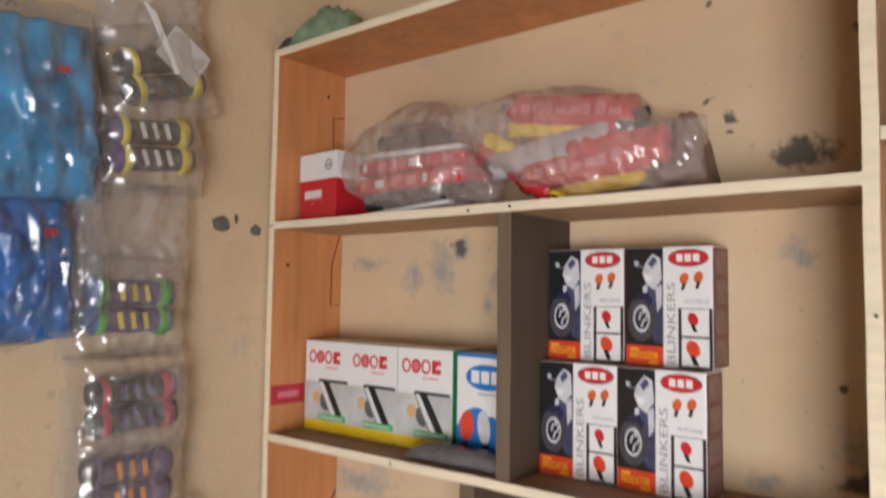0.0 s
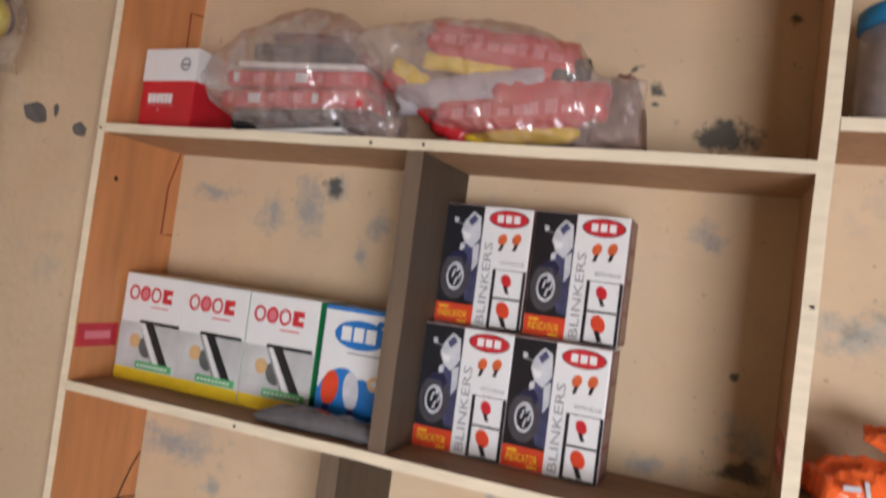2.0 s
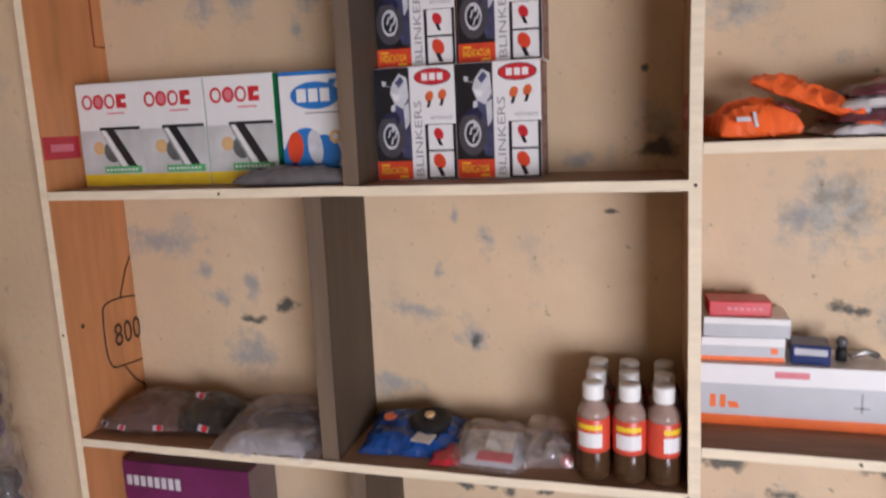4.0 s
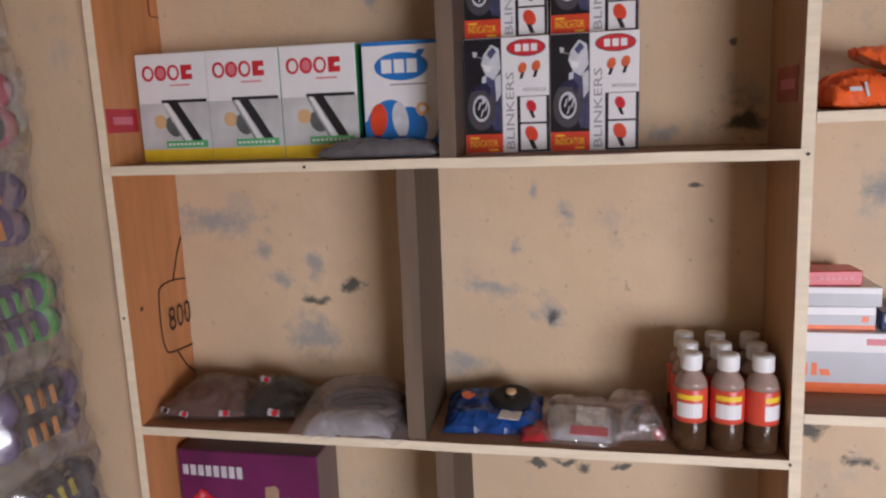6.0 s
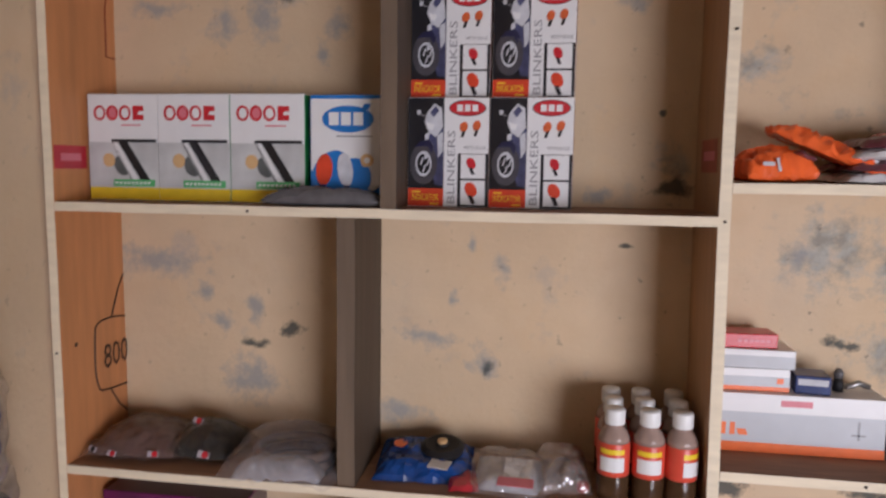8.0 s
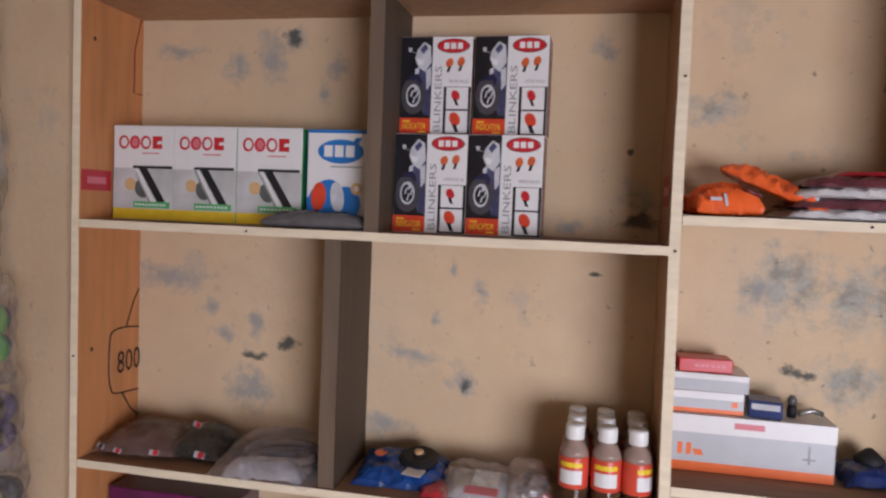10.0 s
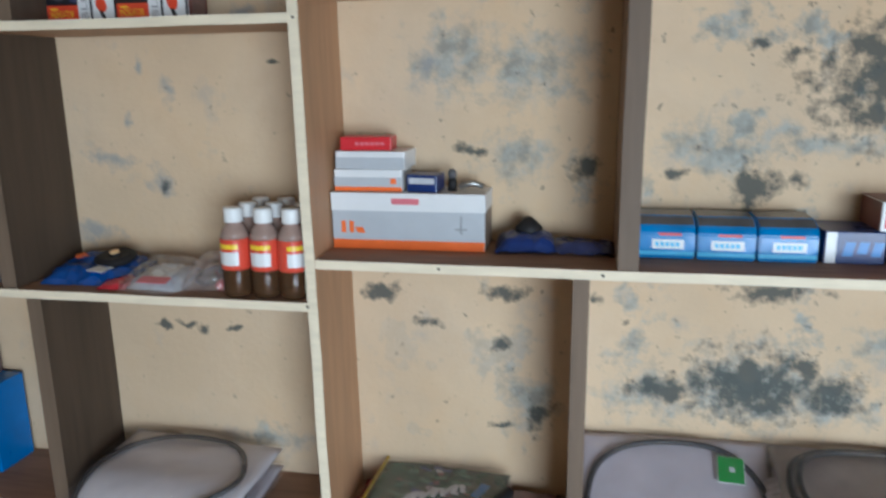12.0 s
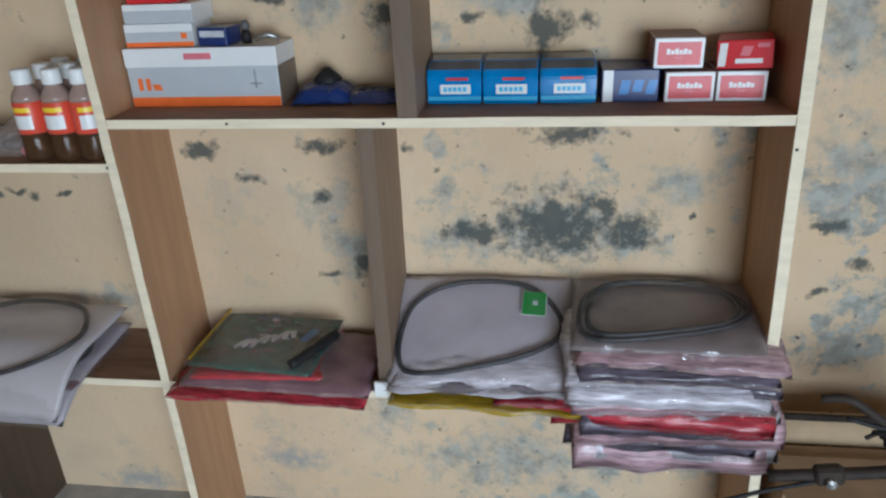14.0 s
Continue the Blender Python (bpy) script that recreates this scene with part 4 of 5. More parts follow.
bundle(pose(0.240, -0.085, SC + 0.001, 0, 0, -6), 0.125, 0.12, 0.058, 2.4, "dark plastic packet of parts with round badges", film_mat("dark_grey_green_film", (0.06, 0.058, 0.05), 0.28, 0.04, 0.15, 0.14), dark_fill,
       [(0.020, -0.058, 0.018, 0.013, red_print), (-0.020, -0.01, 0.058, 0.012, red_print)])
t = thing("parts_packet", "pale clear plastic packet of brown rings overhanging the shelf", "packet", m=pose(0.405, -0.122, SC + 0.001))
part("film", pouch(0.20, 0.18, 0.070, 0.009, 6.1, 36, 30, 2.6, 34, sag=0.004, sheet=True), thin_film, t, smooth=True)
ring_brown = mat("brown_rubber_ring", (0.13, 0.085, 0.065), 0.5, 0.3, 30, 0.2)
part("flap", pouch(0.15, 0.055, 0.036, 0.006, 8.8, 26, 10, 3, 40, sheet=True), film_mat("milky_film_flap", (0.62, 0.63, 0.70), 0.55, 0.08, 0.1), t, "milky folded film flap", smooth=True, m=pose(0.0, -0.060, 0.004, -4, 0, 3))
for k in range(2):
    pts = [(0.066 * math.cos(a) + 0.004 * k, 0.056 * math.sin(a) + 0.008, 0.011 + 0.020 * k) for a in [2 * math.pi * i / 28 for i in range(28)]]
    part("ring", tube(bmnew(), pts, 0.0085, 8, True), ring_brown, t, smooth=True)

t = thing("parts_packet", "glossy blue printed packet with a black round part", "packet", m=pose(0.632, -0.085, SC + 0.001, 10, 0, 2))
part("film", pouch(0.165, 0.125, 0.032, 0.008, 4.4, 30, 24, 4, 34), mat("dark_blue_foil", (0.010, 0.055, 0.23), 0.25, 0.5, 30, 0.5), t, smooth=True)
part("round_part", lathe(bmnew(), [(0.036, 0), (0.038, 0.008), (0.030, 0.014), (0.012, 0.012), (0.010, 0.016)], 24), black_rubber, t, m=pose(0.030, 0.012, 0.028))
part("hub", lathe(bmnew(), [(0.009, 0), (0.009, 0.003), (0.005, 0.005)], 12), tan_print, t, m=pose(0.030, 0.012, 0.0445))
part("label", boxed(0.02, 0.055, -0.05, -0.02, 0.0, 0.001), white_card, t, m=pose(0, 0, 0.030, -6, 0, -10))
part("red_spot", lathe(bmnew(), [(0.012, 0), (0.012, 0.001)], 14), orange_print, t, m=pose(-0.045, 0.02, 0.032))

t = thing("parts_packet", "clear plastic packet with a white and red label", "packet", m=pose(0.778, -0.110, SC + 0.001, 14, 0, -3))
part("film", pouch(0.135, 0.13, 0.034, 0.010, 7.3, 32, 28, 3, 40, sheet=True), film, t, smooth=True)
part("packed_part", pouch(0.11, 0.10, 0.022, 0.005, 1.3, 14, 10, 3, 30), silver_print, t, smooth=True)
part("label", boxed(-0.005, 0.040, -0.045, 0.015, 0, 0.001), white_card, t, m=pose(0, 0, 0.031))
part("label_foot", boxed(-0.012, 0.046, -0.058, -0.036, 0, 0.001), pink_print, t, m=pose(0, 0, 0.0325))
t = thing("parts_packet", "small clear packet with a red and black part", "packet", m=pose(0.868, -0.085, SC + 0.001, 8, 0, 6))
part("film", pouch(0.085, 0.12, 0.048, 0.009, 9.3, 26, 30, 3, 44, sheet=True), film_pink, t, smooth=True)
part("packed_part", tube(bmnew(), curve_pts([(-0.02, -0.03, 0.014), (0.0, 0.02, 0.018), (0.025, -0.01, 0.016)], 14, True), 0.009), black_rubber, t, smooth=True)
part("red_end", lathe(bmnew(), [(0.010, 0), (0.012, 0.01), (0.006, 0.018)], 14), red_print, t, m=pose(0.028, -0.045, 0.004), smooth=True)
t = thing("parts_packet", "flat red plastic strip lying under other packets", "packet", m=pose(0.705, -0.135, SC + 0.001, 0, 0, 8))
part("film", pouch(0.05, 0.075, 0.012, 0.004, 3.7, 14, 10, 3, 40), red_pack, t, smooth=True)


bottle_neck = mat("pale_brown_plastic", (0.34, 0.24, 0.20), 0.2, 0.2, 30)
label_red = mat("orange_red_label", (0.66, 0.075, 0.04), 0.35, 0.12, 30)


def oil_bottle(m):
    t = thing("oil_bottle", "brown oil bottle with white cap and red label", "bottle", "block of oil bottles", m)
    b = part("bottle", lathe(bmnew(), [(0.020, 0), (0.0235, 0.002), (0.0245, 0.006), (0.0245, 0.099)], 26), amber, t, smooth=True)
    part("shoulder", lathe(bmnew(), [(0.0244, 0.0985), (0.0235, 0.106), (0.019, 0.116), (0.0135, 0.122), (0.0125, 0.128)], 26), bottle_neck, b, "pale see-through shoulder", smooth=True)
    part("label", lathe(bmnew(), [(0.0247, 0.047), (0.0250, 0.0475), (0.0250, 0.0985), (0.0247, 0.099)], 26), label_red, b, smooth=True)

    def patch(a0, a1, z0, z1, r, q, name):
        bm = bmnew()
        lo = [bm.verts.new((r * math.sin(a), -r * math.cos(a), z0)) for a in [a0 + (a1 - a0) * i / 8 for i in range(9)]]
        hi = [bm.verts.new((r * math.sin(a), -r * math.cos(a), z1)) for a in [a0 + (a1 - a0) * i / 8 for i in range(9)]]
        for i in range(8):
            bm.faces.new((lo[i], lo[i + 1], hi[i + 1], hi[i]))
        part(name, bm, q, b)

    patch(-0.85, 0.75, 0.055, 0.078, 0.0254, white_card, "label_panel")
    patch(-0.85, 0.75, 0.083, 0.091, 0.0254, yellow_print, "label_bar")
    part("cap", lathe(bmnew(), [(0.0150, 0.126), (0.0158, 0.128), (0.0158, 0.147), (0.0148, 0.150), (0.004, 0.1505)], 24), cap_white, t, "white screw cap", smooth=True)
    return t


first = None
for j, y in enumerate((-0.153, -0.100, -0.047)):
    for i, x in enumerate((0.944, 0.997, 1.047)):
        m = pose(x + 0.002 * math.sin(3 * i + j), y, SC + 0.0005, 0, 0, (-8, 0, 48)[i] + 9 * j)
        first = oil_bottle(m) if first is None else (copy_thing(first, m), first)[1]

# ---- fourth row ----
t = thing("appliance_box", "purple printed carton with white and red pictures", "box", m=pose(0.037, -0.110, SD + 0.0005, 0, 0, 0))
c = carton_body(t, 0.275, 0.10, 0.345, purple_print)
part("top_panel", boxed(0.002, 0.273, 0.002, 0.098, 0.345, 0.3456), mat("dark_purple_top", (0.06, 0.02, 0.05), 0.4, 0.2, 20), c)
for k in range(8):
    part("name_block", slab(bmnew(), 0.008 + 0.0155 * k, 0.019 + 0.0155 * k, 0.296 - 0.0005 * k, 0.316, 1), silver_print, c)
lilac = mat("lilac_print", (0.45, 0.36, 0.52), 0.35, 0.25, 30)
part("white_field", poly([(0.001, 0.10), (0.001, 0.222), (0.030, 0.214), (0.070, 0.212), (0.120, 0.228), (0.165, 0.245), (0.225, 0.250), (0.225, 0.10)], 1), white_card, c)
part("swoosh", poly([(0.060, 0.222), (0.110, 0.238), (0.165, 0.256), (0.235, 0.262), (0.235, 0.252), (0.165, 0.244), (0.110, 0.224), (0.065, 0.210)], 2), lilac, c)
red = part("red_picture", poly([(0.020, 0.226), (0.024, 0.250), (0.034, 0.258), (0.040, 0.268), (0.052, 0.264), (0.060, 0.254), (0.070, 0.250), (0.068, 0.232), (0.058, 0.222), (0.048, 0.228), (0.036, 0.218)], 3), red_print, c)
part("pink_mark", poly([(0.036, 0.252), (0.044, 0.262), (0.050, 0.256), (0.044, 0.248)], 4), pink_print, red)
part("dark_picture", poly([(0.024, 0.222), (0.034, 0.236), (0.056, 0.232), (0.074, 0.214), (0.078, 0.180), (0.050, 0.170), (0.034, 0.190)], 4), navy_print, c)
part("dark_picture", poly([(0.125, 0.196), (0.140, 0.218), (0.170, 0.226), (0.195, 0.218), (0.205, 0.190), (0.165, 0.180)], 3), navy_print, c)
part("lilac_mark", poly([(0.190, 0.205), (0.215, 0.222), (0.218, 0.180), (0.196, 0.176)], 2), lilac, c)
part("tan_picture", poly([(0.170, 0.252), (0.172, 0.280), (0.190, 0.284), (0.198, 0.276), (0.196, 0.254)], 4), mat("dull_tan_print", (0.36, 0.24, 0.16), 0.4, 0.4, 60), c)
part("side_panel", boxed(0.275, 0.2756, 0.002, 0.098, 0.002, 0.343), mat("grey_brown_side", (0.16, 0.11, 0.10), 0.5, 0.2, 20), c)
t = thing("part_box", "bright blue small carton standing on the low shelf", "box", m=pose(0.316, -0.105, SD + 0.0005, 0, 0, 0))
c = carton_body(t, 0.047, 0.09, 0.185, blue_print)
part("text_bar", slab(bmnew(), 0.008, 0.039, 0.08, 0.11, 1), sky_print, c)


# ---- flat packets with coiled cables ----
def cable_pack(m, w, d, h, seed, label, backing, cable=True, sag=0.0, loops=1, tag=False, film_m=film_pack, cover=True):
    t = thing("cable_packet", label, "packet", "flat cable packets", m)
    k = 0.97 if cover else 1.0
    part("backing", pouch(w * k, d * k, h * (0.5 if cover else 1.0), 0.002 if cover else 0.0028, seed + 2, 30, 22, 8, 14 if cover else 26, sag=sag, ragged=0.012 if cover else 0.07), backing, t, smooth=True)
    if cable:
        for k in range(loops):
            s = 1 - 0.10 * k
            ctrl = [(-0.40 * w * s, -0.40 * d * s), (-0.41 * w * s, 0.12 * d), (-0.18 * w, 0.38 * d * s), (0.22 * w, 0.38 * d * s), (0.41 * w * s, 0.10 * d), (0.36 * w * s, -0.14 * d), (0.05 * w, -0.32 * d * s)]
            pts = []
            for p in curve_pts([(x, y, 0) for x, y in ctrl], 42, True):
                v = 2 * p.y / d
                pts.append((p.x, p.y, h * 0.62 + 0.004 - sag * max(0.0, -v) ** 2 + 0.003 * k))
            part("cable", tube(bmnew(), pts, 0.0052, 7, True), grey_rubber, t, smooth=True)
    if not cover:
        part("film", pouch(w * 1.02, 0.024, 0.006, 0.004, seed + 5, 36, 4, 6, 40, ragged=0.05, sheet=True), film, t, "clear fringe of film", smooth=True, m=pose(0, -d / 2 - 0.002, -sag + 0.002, -35, 0, 0))
    if cover:
        part("film", pouch(w * 1.03, d * 1.03, h + 0.009, 0.0045, seed, 40, 30, 5, 30, sag=sag, sheet=True, ragged=0.03), film_m, t, "clear shiny plastic film", smooth=True)
    if tag:
        g = part("label", boxed(-0.021, 0.021, -0.023, 0.023, 0, 0.001), mat("bright_green_card", (0.01, 0.24, 0.025), 0.35, 0.1, 40), t, m=pose(0.092, 0.046, h + 0.004, 4, 0, -4))
        part("label_edge", boxed(-0.0225, 0.0225, -0.0245, 0.0245, 0, 0.0008), white_card, g, m=pose(0, 0, -0.0012))
        part("label_mark", boxed(-0.005, 0.004, -0.004, 0.005, 0, 0.0006), silver_print, g, m=pose(0.002, 0, 0.0011))
    return t


# tilted packet with the green label, on a yellow and a red one
gold_foil = mat("gold_yellow_foil", (0.40, 0.27, 0.015), 0.2, 0.5, 26, 0.5, **streak)
cable_pack(pose(1.700, -0.122, B2D + 0.004, 0, 0, -3), 0.33, 0.225, 0.006, 3.0, "flat shiny yellow packet under others", gold_foil, cable=False, cover=False, sag=0.006)
cable_pack(pose(1.790, -0.112, B2D + 0.009, 0, 0, -1), 0.15, 0.225, 0.005, 9.0, "flat shiny red packet under others", red_foil, cable=False, cover=False, sag=0.004)
for k in range(3):
    cable_pack(pose(1.690 + 0.004 * k, -0.103, B2D + 0.036 + 0.017 * k, 8 + 6 * k, 0, k - 1), 0.325, 0.23, 0.012, 5.0 + k, "grey flat packet propping up another one", (grey_pack, dark_foil, pale_foil)[k], cable=False, cover=False)
cable_pack(pose(1.688, -0.106, B2D + 0.088, 31, 0, 1), 0.335, 0.232, 0.012, 1.0, "clear packet with a looped black cable and green label", grey_pack, tag=True)

# pile of packets, each drooping over the shelf's edge
foils = (("pinkish", pink_foil), ("pale clear", pale_foil), ("dark", dark_foil), ("mauve", pink_foil), ("dark", dark_foil),
         ("shiny red", red_foil), ("pale clear", pale_foil), ("mauve", pink_foil), ("pale clear", pale_foil), ("dark blue-grey", dark_foil), ("pale clear", pale_foil), ("dark", dark_foil), ("pinkish", pink_foil))
for k, (tone, q) in enumerate(foils):
    m = pose(2.008 + 0.014 * math.sin(2.3 * k), -0.126 - 0.007 * math.cos(1.7 * k) - (0.004 if q is red_foil else 0.0), B2D + 0.003 + 0.0098 * k, 3, 0, 3 * math.sin(1.9 * k + 1))
    cable_pack(m, 0.325 + 0.014 * math.sin(2.7 * k) + (0.02 if q is red_foil else 0.0), 0.232 + 0.010 * math.sin(4.1 * k), 0.0115, 4.0 + k, tone + " flat packet in a drooping pile", q, cable=False, sag=0.094 - 0.0062 * k, cover=False)
cable_pack(pose(2.003, -0.112, B2D + 0.132, 5, 0, -3), 0.325, 0.215, 0.014, 12.0, "clear packet with looped black cables on the pile", mat("dull_mauve_backing", (0.23, 0.185, 0.185), 0.35, 0.15, 14), loops=2, sag=0.012)

# printed magazine-like packets
cable_pack(pose(1.300, -0.120, B2D + 0.002, 0, 0, -1), 0.375, 0.22, 0.010, 21.0, "wide red packet lying on the low shelf", red_foil, cable=False, cover=False, sag=0.012)
cable_pack(pose(1.315, -0.112, B2D + 0.013, 0, 0, -2), 0.355, 0.205, 0.012, 22.0, "mauve clear packet on a red one", mat("mauve_foil", (0.24, 0.14, 0.16), 0.25, 0.3, 20, 0.2), cable=False, cover=False, sag=0.010)
cable_pack(pose(1.275, -0.105, B2D + 0.018, 0, 0, 2), 0.26, 0.19, 0.016, 24.0, "red printed packet under a green one", red_pack, cable=False)
t = cable_pack(pose(1.268, -0.095, B2D + 0.036, 4, 0, -5), 0.255, 0.19, 0.012, 27.0, "dull green printed packet with white lettering", green_pack, cable=False)
rng = random.Random(5)
dull_green = mat("dull_dark_green_print", (0.03, 0.12, 0.07), 0.35, 0.4, 60)
for i in range(46):
    x, y = -0.085 + 0.140 * rng.random(), -0.060 + 0.125 * rng.random()
    w = 0.006 + 0.020 * rng.random()
    q = (silver_print, dull_green, dull_green, navy_print, grey_pack, maroon_pack, dull_green)[rng.randrange(7)]
    part("print_mark", boxed(x, x + w, y, y + 0.003 + 0.009 * rng.random(), 0.0125, 0.0128 + 0.00025 * (i % 5), m=Matrix.Rotation(radians(-20 + 40 * rng.random()), 4, "Z")), q, t)
for i in range(9):
    x, y = -0.040 + 0.011 * i, -0.030 + 0.006 * i
    part("title_stroke", boxed(-0.0045, 0.0045, -0.016, 0.016 - 0.004 * (i % 3), 0.0140, 0.0144, m=Matrix.Translation((x, y, 0)) @ Matrix.Rotation(radians(-30 + 25 * (i % 3)), 4, "Z")), silver_print, t)
part("yellow_edge", boxed(-0.121, -0.117, -0.085, 0.085, 0.010, 0.0135), gold_foil, t)
part("blue_mark", boxed(0.065, 0.082, 0.02, 0.062, 0.0125, 0.0132, m=Matrix.Rotation(radians(-18), 4, "Z")), blue_print, t)
part("black_grip", tube(bmnew(), curve_pts([(0.085, -0.085, 0.018), (0.115, -0.03, 0.020), (0.135, 0.02, 0.018)], 10), [0.010] * 11, 10), black_rubber, t, smooth=True)
part("corner", boxed(-0.012, 0.012, -0.004, 0.004, 0, 0.03, bevel=0.002), cap_white, thing("paper_scrap", "small white paper scrap by the upright", "paper", m=pose(1.512, -0.196, B2D - 0.004)))
# packets on the left unit's low shelf
cable_pack(pose(0.772, -0.145, B2D + 0.012, 6, 0, -3), 0.345, 0.27, 0.020, 31.0, "clear flat packet with a pale looped cable", grey_pack, loops=2, sag=0.045)
cable_pack(pose(0.770, -0.145, B2D + 0.052, 6, 0, -5), 0.345, 0.27, 0.020, 33.0, "pale clear flat packet with a looped cable", mat("white_lilac_backing", (0.62, 0.58, 0.60), 0.35, 0.1, 14), sag=0.075)
cable_pack(pose(0.772, -0.125, B2D + 0.001, 0, 0, 0), 0.33, 0.22, 0.014, 36.0, "dark red packet at the bottom of a small pile", maroon_pack, cable=False)


# ---- right unit, cartons on the middle shelf ----
def plain_box(name, label, x, y, z, w, d, h, q, group="", turn=0.0):
    t = thing(name, label, "box", group, pose(x, y, z, 0, 0, turn))
    return t, carton_body(t, w, d, h, q)


t, c = plain_box("filter_box", "long grey and white carton with an orange foot", 1.0985, -0.099, B2C + 0.0005, 0.262, 0.09, 0.096, grey_card)
part("lid", boxed(-0.001, 0.263, -0.0015, 0.0912, 0.066, 0.0965, bevel=0.001), white_card, c)
part("orange_band", slab(bmnew(), 0.0005, 0.2615, 0.0005, 0.0165, 1), orange_print, c)
part("side_panel", boxed(0.262, 0.2626, 0.001, 0.089, 0.001, 0.065), mat("dull_brown_side", (0.22, 0.17, 0.13), 0.5, 0.1, 20), c)
bm = slab(bmnew(), 0.016, 0.024, 0.028, 0.048, 1)
slab(bm, 0.030, 0.038, 0.028, 0.048, 1)
slab(bm, 0.044, 0.058, 0.028, 0.038, 1, -0.4)
part("mark", bm, orange_print, c)
part("text_bar", slab(bmnew(), 0.105, 0.152, 0.078, 0.088, 4), pink_print, c)
bm = slab(bmnew(), 0.221, 0.224, 0.030, 0.060, 1)
slab(bm, 0.212, 0.233, 0.036, 0.039, 1)
part("tool_picture", bm, grey_print, c)
TOPZ = B2C + 0.097
t, c = plain_box("part_box", "flat white carton with a thin orange foot", 1.101, -0.088, TOPZ + 0.0005, 0.118, 0.08, 0.037, white_card, "small flat cartons", 1)
part("orange_band", slab(bmnew(), 0.0005, 0.1175, 0.0005, 0.008, 1), orange_print, c)
part("grey_field", slab(bmnew(), 0.0005, 0.1175, 0.008, 0.024, 1), grey_card, c)
part("mark", slab(bmnew(), 0.098, 0.108, 0.013, 0.022, 2), orange_print, c)
t, c = plain_box("part_box", "flat white and grey carton", 1.104, -0.086, TOPZ + 0.038, 0.121, 0.078, 0.030, white_card, "small flat cartons", -1)
part("grey_field", slab(bmnew(), 0.0005, 0.1205, 0.0005, 0.020, 1), grey_card, c)
t, c = plain_box("part_box", "flat bright red carton on top of a stack", 1.112, -0.082, TOPZ + 0.0685, 0.088, 0.050, 0.023, red_print, "small flat cartons", 3)
part("text_bar", word_blocks(bmnew(), 0.026, 0.078, 0.009, 0.014, 6, 1), pink_print, c)
t, c = plain_box("part_box", "small navy and white carton lying on a bigger one", 1.227, -0.086, TOPZ + 0.0005, 0.052, 0.05, 0.029, navy_print, "small flat cartons", -6)
part("white_band", slab(bmnew(), 0.004, 0.048, 0.014, 0.024, 1), silver_print, c)
t = thing("bulb", "small dark bulb with a glass tip on a carton", "bulb", m=pose(1.300, -0.06, TOPZ + 0.010))
part("base", lathe(bmnew(), [(0.008, -0.0095), (0.008, 0.004), (0.006, 0.012)], 14), black_rubber, t, smooth=True)
part("glass", lathe(bmnew(), [(0.006, 0.012), (0.008, 0.020), (0.004, 0.027)], 14), grey_bag, t, smooth=True)
part("side_post", tube(bmnew(), [(0.012, 0.0, -0.003), (0.035, 0.01, 0.002), (0.052, 0.012, -0.004)], 0.005), steel, t, smooth=True)
t = thing("parts_packet", "crumpled dark blue packet of small black parts", "packet", m=pose(1.425, -0.060, B2C + 0.001, 0, 0, 3))
part("film", pouch(0.10, 0.09, 0.028, 0.007, 13.0, 18, 14, 3, 34), navy_print, t, smooth=True)
part("black_part", lathe(bmnew(), [(0.022, 0), (0.024, 0.012), (0.012, 0.024), (0.005, 0.03)], 16), black_rubber, t, m=pose(0.004, 0.012, 0.022), smooth=True)
t = thing("parts_packet", "thin glossy dark blue packet lying flat", "packet", m=pose(1.515, -0.065, B2C + 0.001, 0, 0, -4))
part("film", pouch(0.118, 0.07, 0.018, 0.007, 15.0, 20, 14, 3, 40), mat("navy_foil", (0.03, 0.035, 0.09), 0.2, 0.5, 40, 0.5), t, smooth=True)


def blue_packet(m, w, label):
    """A wedge-shaped pouch: low printed front, dark sloping top."""
    t = thing("brake_pad_pack", label, "packet", "row of blue packs", m)
    bm = bmnew()
    prof = [(0, 0), (0.0, 0.040), (0.006, 0.052), (0.030, 0.064), (0.085, 0.066), (0.085, 0)]
    va = [bm.verts.new((0.001, y, z)) for y, z in prof]
    vb = [bm.verts.new((w - 0.001, y, z)) for y, z in prof]
    k = len(prof)
    for i in range(k):
        f = bm.faces.new((va[i], vb[i], vb[(i + 1) % k], va[(i + 1) % k]))
        f.material_index = 1 if i in (2, 3) else 0
    bm.faces.new(va)
    bm.faces.new(vb[::-1])
    bmesh.ops.bevel(bm, geom=bm.edges[:], offset=0.0022, segments=2, affect="EDGES")
    b = part("pouch", bm, [blue_pack, dark_top], t)
    part("white_panel", slab(bmnew(), 0.022, w - 0.018, 0.016, 0.031, 1), white_card, b)
    part("text_bar", word_blocks(bmnew(), 0.027, w - 0.023, 0.020, 0.027, 5, 2), sky_print, b)
    part("light_band", slab(bmnew(), 0.002, w - 0.002, 0.006, 0.012, 1), sky_print, b)
    bm = bmnew()
    box(bm, 0.032, w - 0.022, -0.0008, 0.002, 0.0375, 0.0415)
    part("red_mark", bm, red_print, b)
    return t


